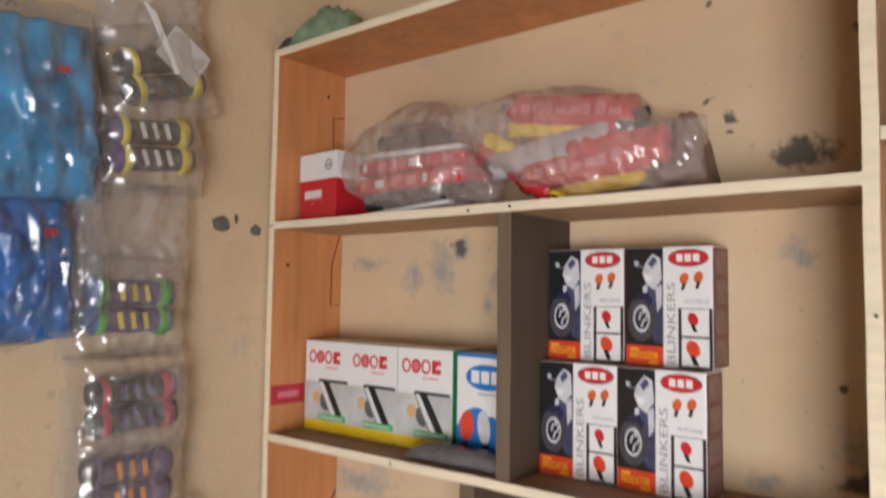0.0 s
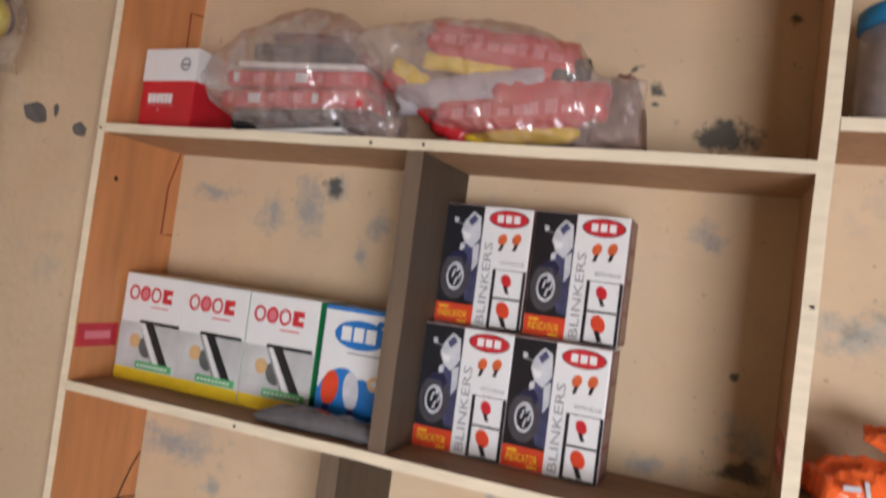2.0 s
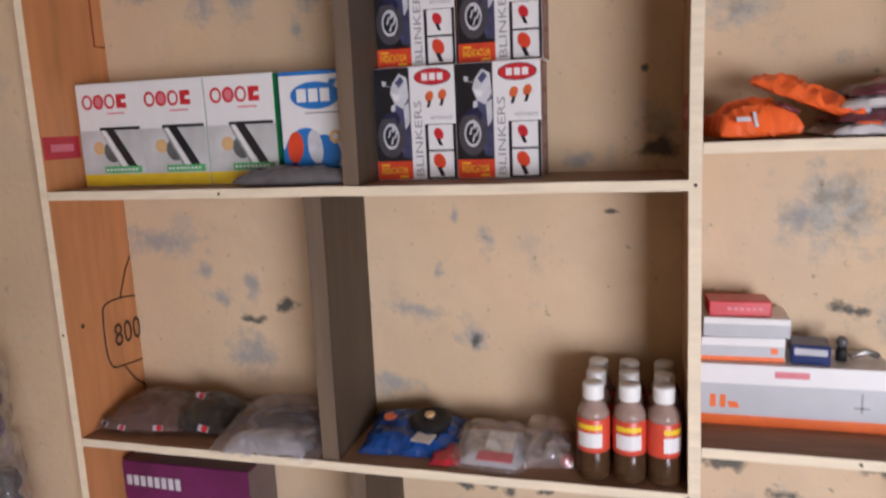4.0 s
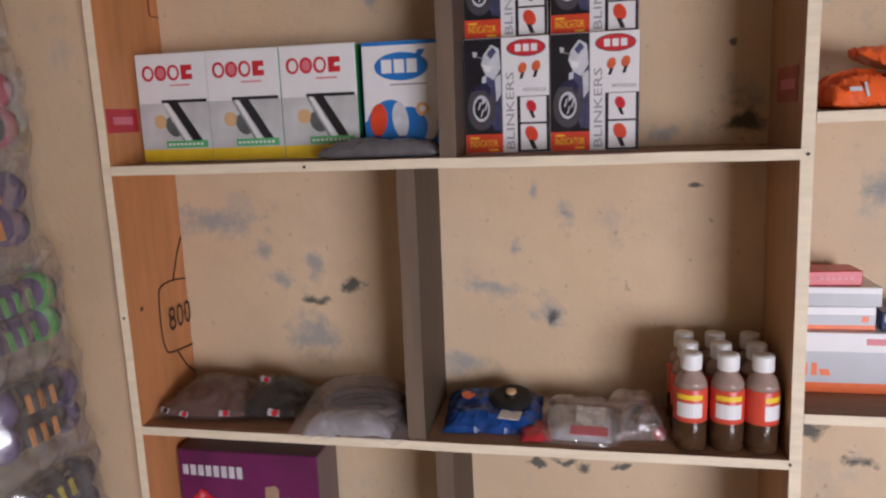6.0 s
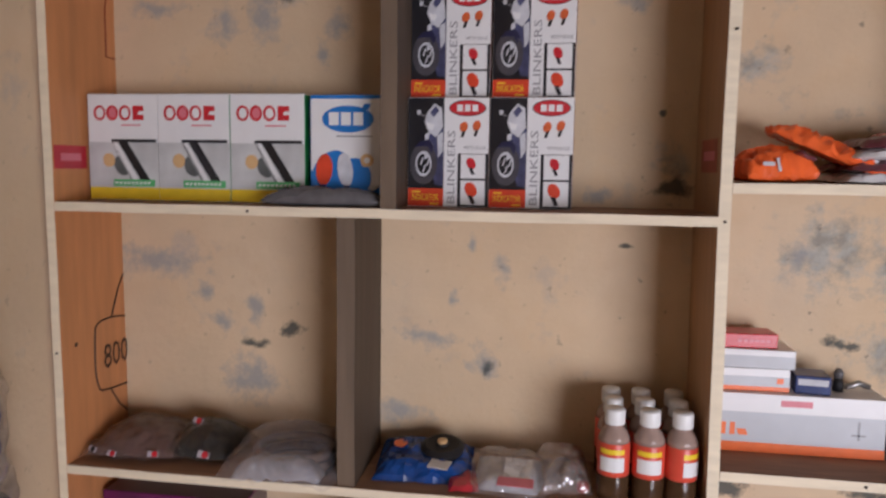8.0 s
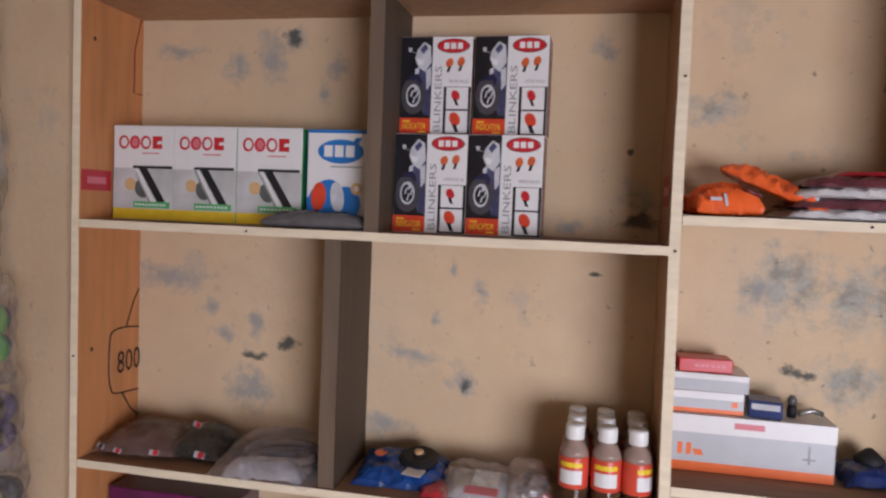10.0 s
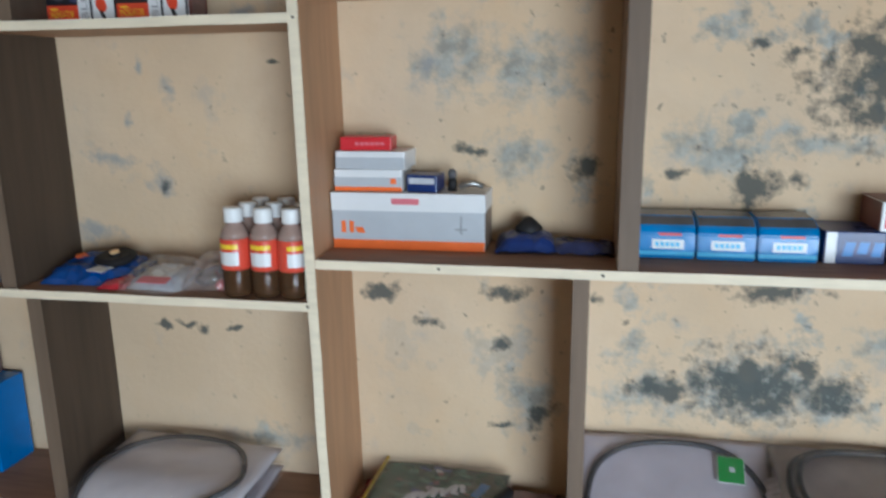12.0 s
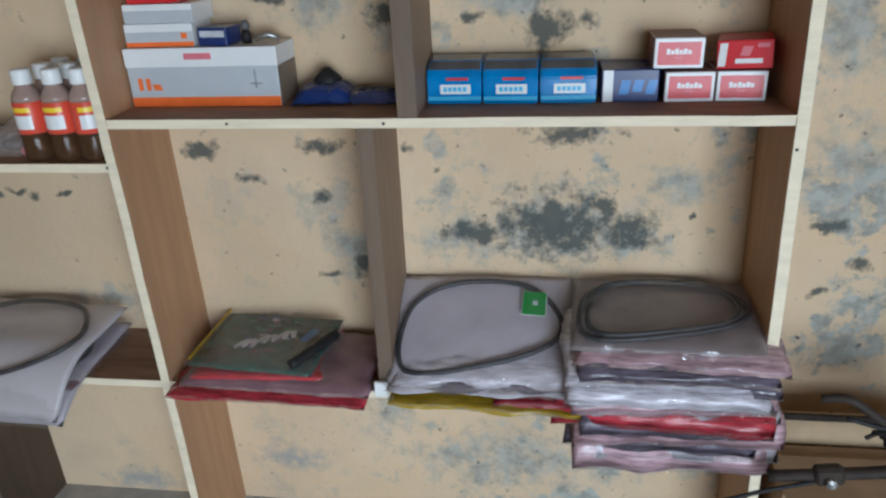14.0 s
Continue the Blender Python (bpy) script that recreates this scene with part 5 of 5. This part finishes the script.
first = blue_packet(pose(1.6045, -0.100, B2C + 0.0005), 0.0885, "bright blue foil pack with dark sloping top")
copy_thing(first, pose(1.6935, -0.102, B2C + 0.0005, 0, 0, -1))
copy_thing(first, pose(1.7835, -0.103, B2C + 0.0005, 0, 0, 1))
t, c = plain_box("part_box", "navy carton with a white end band", 1.879, -0.098, B2C + 0.0005, 0.086, 0.09, 0.050, navy_print)
part("white_band", slab(bmnew(), 0.002, 0.017, 0.001, 0.049, 1), white_card, c)
bm = bmnew()
for i in range(3):
    slab(bm, 0.026 + i * 0.020, 0.040 + i * 0.020, 0.012 + 0.004 * (i % 2), 0.034, 1, 0.2)
part("picture", bm, blue_print, c)


def bearing_box(m):
    t = thing("bearing_box", "small red carton with a white border", "box", "stack of red cartons", m)
    w, h = 0.073, 0.045
    c = carton_body(t, w, 0.09, h, white_card)
    part("top_panel", boxed(0.001, w - 0.001, 0.001, 0.089, h, h + 0.0005), dark_red, c)
    part("side_panel", boxed(-0.0005, 0, 0.001, 0.089, 0.001, h - 0.001), dark_red, c)
    part("red_field", slab(bmnew(), 0.005, w - 0.005, 0.005, h - 0.006, 1), red_print, c)
    for i in range(6):
        part("name_block", slab(bmnew(), 0.018 + 0.0062 * i, 0.0230 + 0.0062 * i, 0.021, 0.029 - 0.002 * (i % 2), 2), white_card, c)
    part("text_bar", slab(bmnew(), 0.030, 0.042, 0.015, 0.0165, 2), pink_print, c)
    return t


first = bearing_box(pose(1.974, -0.100, B2C + 0.0005, 0, 0, 1))
copy_thing(first, pose(2.050, -0.098, B2C + 0.0005, 0, 0, -1))
copy_thing(first, pose(1.955, -0.094, B2C + 0.0505, 0, 0, -1))
t = thing("bearing_box", "red carton with white script, set askew on others", "box", m=pose(2.048, -0.092, B2C + 0.0475, 0, -3, -14))
c = carton_body(t, 0.078, 0.08, 0.042, red_print)
part("text_bar", slab(bmnew(), 0.026, 0.064, 0.008, 0.015, 1), white_card, c)
bm = slab(bmnew(), 0.032, 0.046, 0.019, 0.033, 1, 0.3)
slab(bm, 0.056, 0.072, 0.031, 0.037, 1)
part("text_bar", bm, pink_print, c)
part("white_fold", slab(bmnew(), 0.001, 0.012, 0.004, 0.038, 1, 0.1), white_card, c)

# ---- right unit, upper rows ----
t = thing("parts_packet", "crumpled glossy orange packet lying on the shelf", "packet", m=pose(1.155, -0.120, B2B + 0.001, 0, 0, 14))
part("film", pouch(0.110, 0.095, 0.046, 0.017, 41.0, 40, 32, 3, 34, ragged=0.10), orange_pack, t, smooth=True)
part("dark_stripe", pouch(0.030, 0.080, 0.010, 0.006, 42.0, 12, 20, 3, 40, ragged=0.2), maroon_pack, t, smooth=True, m=pose(0.030, -0.006, 0.036, 0, 24, 8))
part("white_mark", boxed(-0.016, 0.004, -0.003, 0.003, 0, 0.0012, bevel=0.0004), silver_print, t, m=pose(-0.020, -0.047, 0.027, 74, 0, 10))
part("white_mark", boxed(-0.003, 0.003, -0.010, 0.010, 0, 0.0012, bevel=0.0004), silver_print, t, m=pose(-0.010, -0.047, 0.026, 74, 0, 22))
t = thing("parts_packet", "bright orange folded packet leaning on the pile", "packet", m=pose(1.232, -0.112, B2B + 0.040, 0, 24, -8))
part("film", pouch(0.165, 0.075, 0.022, 0.015, 43.0, 46, 24, 3, 36, ragged=0.14), orange_pack, t, smooth=True)
part("dark_stripe", pouch(0.150, 0.020, 0.012, 0.007, 47.0, 36, 8, 3, 40, ragged=0.25), maroon_pack, t, smooth=True, m=pose(0.010, 0.020, 0.016, 0, -3, 4))
part("white_stripe", pouch(0.050, 0.022, 0.008, 0.004, 48.0, 16, 8, 3, 40, ragged=0.2), silver_print, t, smooth=True, m=pose(0.045, -0.022, 0.014, 0, -6, -10))
for k, (dz, q) in enumerate(((0.000, white_card), (0.017, maroon_pack), (0.034, white_card), (0.050, maroon_pack))):
    t = thing("flat_packet", ("white flat packet in a striped pile", "maroon flat packet in a striped pile")[k % 2], "packet", "striped pile of packets", pose(1.355 + 0.004 * k, -0.095, B2B + 0.001 + dz, 0, 0, 2 - 2 * k))
    part("film", pouch(0.22 - 0.01 * k, 0.15, 0.018, 0.005, 45.0 + k, 32, 22, 5, 34, ragged=0.04), q, t, smooth=True)
t = thing("flat_packet", "thin dark red packet on top of a pile", "packet", m=pose(1.385, -0.085, B2B + 0.070, 0, 0, -3))
part("film", pouch(0.13, 0.10, 0.010, 0.002, 52.0, 18, 12, 5, 26), red_pack, t, smooth=True)

for x, z, tr in ((1.545, 0, 4), (1.557, 0.036, -3)):
    t, c = plain_box("part_box", "small red and white flat carton", x, -0.108, B2B + 0.0005 + z, 0.135, 0.09, 0.035, white_card, "red and white cartons", tr)
    part("red_field", slab(bmnew(), 0.0005, 0.048, 0.0005, 0.0345, 1), red_print, c)
    part("text_bar", slab(bmnew(), 0.014, 0.036, 0.012, 0.022, 2), pink_print, c)
t, c = plain_box("part_box", "white carton with a red foot", 1.700, -0.105, B2B + 0.0005, 0.100, 0.095, 0.105, white_card, "red and white cartons", -2)
part("red_field", slab(bmnew(), 0.0005, 0.0995, 0.0005, 0.024, 1), red_print, c)
bm = bmnew()
for i in range(3):
    slab(bm, 0.012, 0.085 - 0.01 * i, 0.050 + 0.014 * i, 0.054 + 0.014 * i, 1)
part("text_bar", bm, grey_print, c)
t, c = plain_box("part_box", "white carton with a bright green stripe", 1.868, -0.105, B2B + 0.0005, 0.115, 0.095, 0.175, white_card, "", 1)
part("green_stripe", slab(bmnew(), 0.030, 0.078, 0.0005, 0.1745, 1), mat("leaf_green_print", (0.06, 0.42, 0.06), 0.35, 0.1, 30), c)
bm = bmnew()
for i in range(5):
    slab(bm, 0.045, 0.063, 0.015 + 0.032 * i, 0.033 + 0.032 * i, 2, 0.2)
part("mark", bm, yellow_print, c)

t = thing("plastic_jar", "clear plastic jar with a blue lid, full of small parts", "jar", m=pose(1.166, -0.105, B2A + 0.001))
j = part("jar", lathe(bmnew(), [(0.052, 0), (0.056, 0.004), (0.057, 0.02), (0.057, 0.115), (0.053, 0.125)], 28), film_grey, t, smooth=True)
part("contents", lathe(bmnew(), [(0.050, 0.003), (0.052, 0.01), (0.052, 0.10), (0.03, 0.112)], 24), mat("small_grey_parts", (0.22, 0.18, 0.17), 0.5, 0.7, 70, 0.6), t, smooth=True)
part("lid", lathe(bmnew(), [(0.058, 0.122), (0.060, 0.124), (0.060, 0.142), (0.056, 0.146), (0.02, 0.1465)], 32), mat("blue_plastic", (0.015, 0.22, 0.50), 0.4, 0.1, 20), t, "blue screw lid", smooth=True)


# ---- hanging strips on the side wall ----
def fold_sheet(w, h, depth, folds, amp, seed, nx=56, nz=30, solid=False):
    """A hanging film bulging from the wall at x = 0, with sharp upright folds that wander sideways."""
    bm = bmnew()
    rows = []
    for j in range(nz + 1):
        v = 2 * j / nz - 1
        row = []
        for i in range(nx + 1):
            u = 2 * i / nx - 1
            bulge = max(0.0, 1 - abs(u) ** 4) ** 0.6 * max(0.0, 1 - abs(v) ** 6) ** 0.5
            p = u * folds / 2 + 0.7 * noise.noise(Vector((v * 1.6, seed, 0.5))) + 0.45 * noise.noise(Vector((u * 2.4, v * 3.2, seed)))
            ridge = 1 - abs((p % 1.0) * 2 - 1)
            k = 0.35 + 0.9 * abs(noise.noise(Vector((u * 3.1 + seed, v * 2.3, 7.7))))
            fine = 0.0018 * crumple(Vector((u * 5, v * 4 * h / w, seed)))
            edge = 0.010 * noise.noise(Vector((v * 3, u, seed * 2)))
            row.append(bm.verts.new((0.004 + depth * bulge + amp * ridge * k + fine, u * (w / 2 + edge), v * h / 2 * (1 + 0.04 * noise.noise(Vector((u * 2, seed, 4)))))))
        rows.append(row)
    for a, c in zip(rows, rows[1:]):
        for i in range(nx):
            bm.faces.new((a[i], a[i + 1], c[i + 1], c[i]))
    if solid:
        rim = [rows[0][i] for i in range(nx + 1)] + [rows[j][nx] for j in range(1, nz + 1)] + [rows[nz][i] for i in range(nx - 1, -1, -1)] + [rows[j][0] for j in range(nz - 1, 0, -1)]
        back = [bm.verts.new((0.0015, q.co.y * 0.96, q.co.z * 0.97)) for q in rim]
        for i in range(len(rim)):
            k = (i + 1) % len(rim)
            bm.faces.new((rim[i], back[i], back[k], rim[k]))
        bm.faces.new(back)
    return bm


def grip_pair(m, ends, body, mid, accents, label):
    """Two handlebar grips side by side on a card, in a clear pouch; lies in the wall's plane."""
    t = thing("handlebar_grips", label, "grips", "hanging packs of grips", m)
    for k, z in enumerate((-0.021, 0.021)):
        rows = [(0.004, -0.067), (0.019, -0.066), (0.020, -0.057), (0.0245, -0.056), (0.0245, -0.044), (0.0195, -0.042), (0.019, -0.02), (0.0205, 0.0), (0.019, 0.02), (0.0195, 0.042), (0.0245, 0.044), (0.0245, 0.056), (0.020, 0.057), (0.019, 0.066), (0.004, 0.067)]
        bm = lathe(bmnew(), rows, 16)
        for v in bm.verts:
            v.co = Matrix.Rotation(radians(90), 4, "X") @ v.co
            v.co += Vector((0.026, 0, z))
        for f in bm.faces:
            c = f.calc_center_median()
            f.material_index = 2 if abs(c.y) > 0.0563 else (1 if abs(c.y) > 0.0425 else 0)
        g = part("grip", bm, [body, ends, mid], t, smooth=True)
        bm = bmnew()
        for i in range(3):
            y = -0.022 + i * 0.020
            box(bm, 0.0440, 0.0475, y - 0.0035, y + 0.0035, z - 0.013, z + 0.012, bevel=0.001, m=Matrix.Translation((0, y, z)) @ Matrix.Rotation(radians(12), 4, "X") @ Matrix.Translation((0, -y, -z)))
        part("accent", bm, accents, g)
    part("pouch", fold_sheet(0.195, 0.165, 0.050, 5, 0.012, 1.0 + m.translation.z * 9), film_strip, t, "clear shiny pouch", smooth=True)
    return t


WY = -0.462
kinds = [
    (2.020, yellow_rubber, black_rubber, black_rubber, black_rubber, "black grips with yellow ends in a clear pouch"),
    (1.890, yellow_rubber, black_rubber, purple_rubber, cap_white, "black and purple grips with yellow ends and white marks"),
    (1.611, green_rubber, purple_rubber, blue_rubber, yellow_rubber, "blue and green grips with yellow marks"),
    (1.447, pink_rubber, black_rubber, black_rubber, purple_rubber, "black grips with red ends in a clear pouch"),
    (1.320, purple_rubber, purple_rubber, black_rubber, orange_rubber, "purple grips with orange marks in a clear pouch"),
    (1.175, green_rubber, purple_rubber, blue_rubber, green_rubber, "purple and green grips in a clear pouch"),
    (1.035, purple_rubber, black_rubber, purple_rubber, orange_rubber, "dark purple grips with orange marks"),
    (0.885, black_rubber, black_rubber, black_rubber, yellow_rubber, "black grips with yellow marks in a clear pouch"),
]
for k, (z, ends, body, mid, acc, label) in enumerate(kinds):
    tilt = (-19, -7, 1, -3, 2, -2, 3, -2)[k]
    grip_pair(pose(0.004, WY + (0.012, 0.0, -0.028, -0.015, -0.02, 0.0, 0.0, 0.0)[k] + 0.10 * max(0.0, (1.3 - z)), z, -tilt, 0, 0) @ Matrix.Scale(1.1, 4), ends, body, mid, acc, label)
t = thing("empty_pouch", "empty shiny clear pouch in the hanging strip", "pouch", "hanging packs of grips", pose(0.004, WY - 0.015, 1.732))
part("pouch", fold_sheet(0.215, 0.190, 0.030, 4, 0.015, 61.0), film_grey, t, smooth=True)
for z in (-0.084, 0.080):
    part("seal", boxed(0.0045, 0.007, -0.100, 0.100, z, z + 0.006, bevel=0.001), film, t)
t = thing("empty_pouch", "torn open clear pouch at the top of the strip", "pouch", "hanging packs of grips", pose(0.004, WY, 2.125))
part("pouch", fold_sheet(0.20, 0.15, 0.034, 5, 0.014, 63.0), film_grey, t, smooth=True)
part("seal", boxed(0.0045, 0.007, -0.098, 0.098, 0.058, 0.064, bevel=0.001), film, t)
t = thing("paper_tag", "torn grey-white card tucked in a clear pouch", "card", m=pose(0.062, WY + 0.010, 2.065))
bm = boxed(-0.0006, 0.0006, -0.012, 0.072, -0.030, 0.040, m=Matrix.Rotation(radians(-32), 4, "X"))
part("card", bm, mat("grey_white_card", (0.58, 0.57, 0.55), 0.5, 0.1, 20), t)
bm = bmnew()
vs = [bm.verts.new((0.003, y, z)) for y, z in ((-0.050, 0.060), (-0.030, 0.050), (0.020, -0.045), (0.012, -0.050))]
bm.faces.new(vs)
r = bmesh.ops.extrude_face_region(bm, geom=bm.faces[:])
for v in [g for g in r["geom"] if isinstance(g, bmesh.types.BMVert)]:
    v.co.x += 0.0015
part("white_flap", bm, white_card, t)

sky_foil = mat("bright_blue_foil", (0.05, 0.30, 0.62), 0.16, 0.75, 22, 0.5, coarse=9)
deep_foil = mat("deep_blue_foil", (0.02, 0.14, 0.45), 0.16, 0.75, 22, 0.5, coarse=9)
# blue hanging packets beside the strip
t = thing("hanging_packet", "shiny clear packet of blue foil pouches on the wall", "packet", m=pose(0.005, -0.665, 1.82, 6, 0, 0))
part("wrapper", fold_sheet(0.25, 0.54, 0.075, 5, 0.018, 71.0, 60, 60), film_blue, t, "crumpled clear film", smooth=True)
for w, d, y, z, sd, q in ((0.215, 0.29, 0.012, 0.095, 81.0, sky_foil), (0.175, 0.225, -0.022, -0.155, 84.0, deep_foil)):
    b = part("blue_pouch", fold_sheet(w, d, 0.045, 4, 0.020, sd, 44, 40, solid=True), q, t, smooth=True, m=pose(0.004, y, z))
    part("red_mark", boxed(0.062, 0.0635, 0.03, 0.05, 0.05, 0.062, bevel=0.0005), red_print, b)
part("hook", tube(bmnew(), [(-0.002, 0, 0.255), (0.03, 0, 0.26), (0.035, 0, 0.245)], 0.002), steel, t)
part("hook", tube(bmnew(), [(-0.002, WY, 2.235), (0.03, WY, 2.24), (0.035, WY, 2.225)], 0.002), steel, thing("wall_hook", "thin steel wall hook holding the hanging strip", "hook"))

# chips in the side wall's paint
for y, z, ry, rz in ((-0.296, 1.768, 0.020, 0.016), (-0.215, 1.763, 0.014, 0.012), (-0.262, 1.782, 0.004, 0.010)):
    bm = bmnew()
    ring = []
    for i in range(16):
        a = 2 * math.pi * i / 16
        q = 1 + 0.35 * noise.noise(Vector((math.cos(a) * 2, math.sin(a) * 2, y * 40)))
        ring.append((ry * q * math.cos(a), rz * q * math.sin(a)))
    a = [bm.verts.new((0.0012, p, s)) for p, s in ring]
    b = [bm.verts.new((-0.001, p, s)) for p, s in ring]
    bm.faces.new(a)
    for i in range(16):
        bm.faces.new((a[i], b[i], b[(i + 1) % 16], a[(i + 1) % 16]))
    part("chip", bm, mat("bare_grey_plaster", (0.13, 0.12, 0.11), 0.9, 0.4, 60, 0.5), thing("paint_chip", "dark grey chip in the cream wall paint", "wall damage", "chips in the paint", pose(0, y, z)))

part("clay", lathe(bmnew(), [(0.052, 0), (0.050, 0.006), (0.038, 0.013), (0.012, 0.017)], 22), mat("brown_clay", (0.30, 0.19, 0.10), 0.85, 0.25, 30, 0.4), thing("wall_patch", "rough brown clay patch on the mouldy wall", "wall damage", m=pose(2.435, 0.0005, 1.085, 90, 0, 0)))

# ---- beside the right unit: old cables, a rusty frame and cartons ----
t = thing("old_carton", "brown cardboard carton on the floor by the wall", "box", m=pose(2.20, -0.24, FLOOR))
part("carton", boxed(0, 0.50, 0, 0.13, 0, 0.315, bevel=0.003), carton, t)
part("flap", boxed(0.0, 0.25, -0.012, 0.10, 0.3155, 0.319, m=Matrix.Rotation(radians(2), 4, "X")), carton, t)
t = thing("old_carton", "tall brown carton panel leaning against the wall", "box", m=pose(2.20, -0.10, FLOOR))
part("carton", boxed(0, 0.30, 0, 0.010, 0, 0.375, bevel=0.002), mat("pale_cardboard", (0.45, 0.33, 0.20), 0.8, 0.12, 25, 0.2), t)
part("edge", boxed(-0.01, 0.31, -0.006, 0.0, 0.366, 0.378), rust, t)
t = thing("handlebar", "rusty motorcycle handlebar with old cables on a carton", "handlebar", m=pose(0, 0, 0))
part("bar", tube(bmnew(), curve_pts([(2.16, -0.27, 0.405), (2.26, -0.28, 0.425), (2.36, -0.29, 0.45), (2.50, -0.30, 0.50)], 16), 0.010, 10), rust, t, smooth=True)
part("clamp", tube(bmnew(), [(2.225, -0.277, 0.418), (2.230, -0.2775, 0.419), (2.262, -0.280, 0.4255), (2.268, -0.281, 0.427)], [0.012, 0.017, 0.017, 0.012], 12), rust, t)
part("bolt", lathe(bmnew(), [(0.009, 0), (0.009, 0.006), (0.004, 0.009)], 8), steel, t, m=pose(2.245, -0.296, 0.420, 90, 0, 0))
part("lever", tube(bmnew(), curve_pts([(2.225, -0.25, 0.545), (2.26, -0.26, 0.553), (2.30, -0.27, 0.53), (2.38, -0.28, 0.47)], 15), 0.007, 9), rust, t, smooth=True)
part("cable", tube(bmnew(), curve_pts([(2.27, -0.28, 0.42), (2.16, -0.29, 0.395), (2.07, -0.30, 0.370), (2.005, -0.30, 0.360)], 20), 0.0036, 7), black_rubber, t, smooth=True)
part("cable_end", tube(bmnew(), [(2.03, -0.30, 0.364), (2.005, -0.30, 0.359), (1.998, -0.30, 0.360)], [0.006, 0.007, 0.005], 8), black_rubber, t, smooth=True)
part("wire", tube(bmnew(), curve_pts([(2.0, -0.30, 0.360), (1.96, -0.30, 0.353), (1.925, -0.30, 0.345)], 8), 0.0013, 5), steel, t)
for k in range(5):
    bm = tube(bmnew(), curve_pts([(2.30 + 0.02 * k, -0.27, 0.50 - 0.02 * k), (2.36, -0.30 + 0.01 * k, 0.52 - 0.03 * k), (2.44 + 0.01 * k, -0.29, 0.47 + 0.02 * k), (2.52, -0.27, 0.40 + 0.05 * k)], 18), 0.005, 7)
    part("cable", bm, black_rubber, t, smooth=True)

rng = random.Random(11)
for k in range(9):
    x0, z0 = 2.26 + 0.03 * k, 0.50 - 0.012 * k + 0.05 * rng.random()
    line = [(x0, -0.25 - 0.03 * rng.random(), z0)]
    for i in range(3):
        p = line[-1]
        line.append((p[0] + 0.05 + 0.05 * rng.random(), -0.25 - 0.06 * rng.random(), p[2] - 0.07 + 0.10 * rng.random()))
    part("cable", tube(bmnew(), curve_pts(line, 18), 0.0035 + 0.003 * rng.random(), 7), (black_rubber, rust)[k % 2], t, smooth=True)

# nail heads in the raw front edges
for x, z in ((1.083, SB - 0.007), (1.083, 2.02), (0.016, SA - 0.008), (0.016, 1.10), (0.52, SA - 0.008), (0.60, SA - 0.007), (1.084, 1.62), (1.081, SC - 0.006), (1.30, B2C - 0.007), (1.55, B2C - 0.008), (1.36, B2B - 0.007), (2.150, B2C - 0.05), (0.36, SB - 0.008)):
    part("nail_head", lathe(bmnew(), [(0.0022, 0), (0.0022, 0.0012), (0.0012, 0.0016)], 10), rust, thing("nail", "small dark nail head in the pale board edge", "nail", "nail heads", pose(x, FRONT - 0.0012, z, 90, 0, 0)))
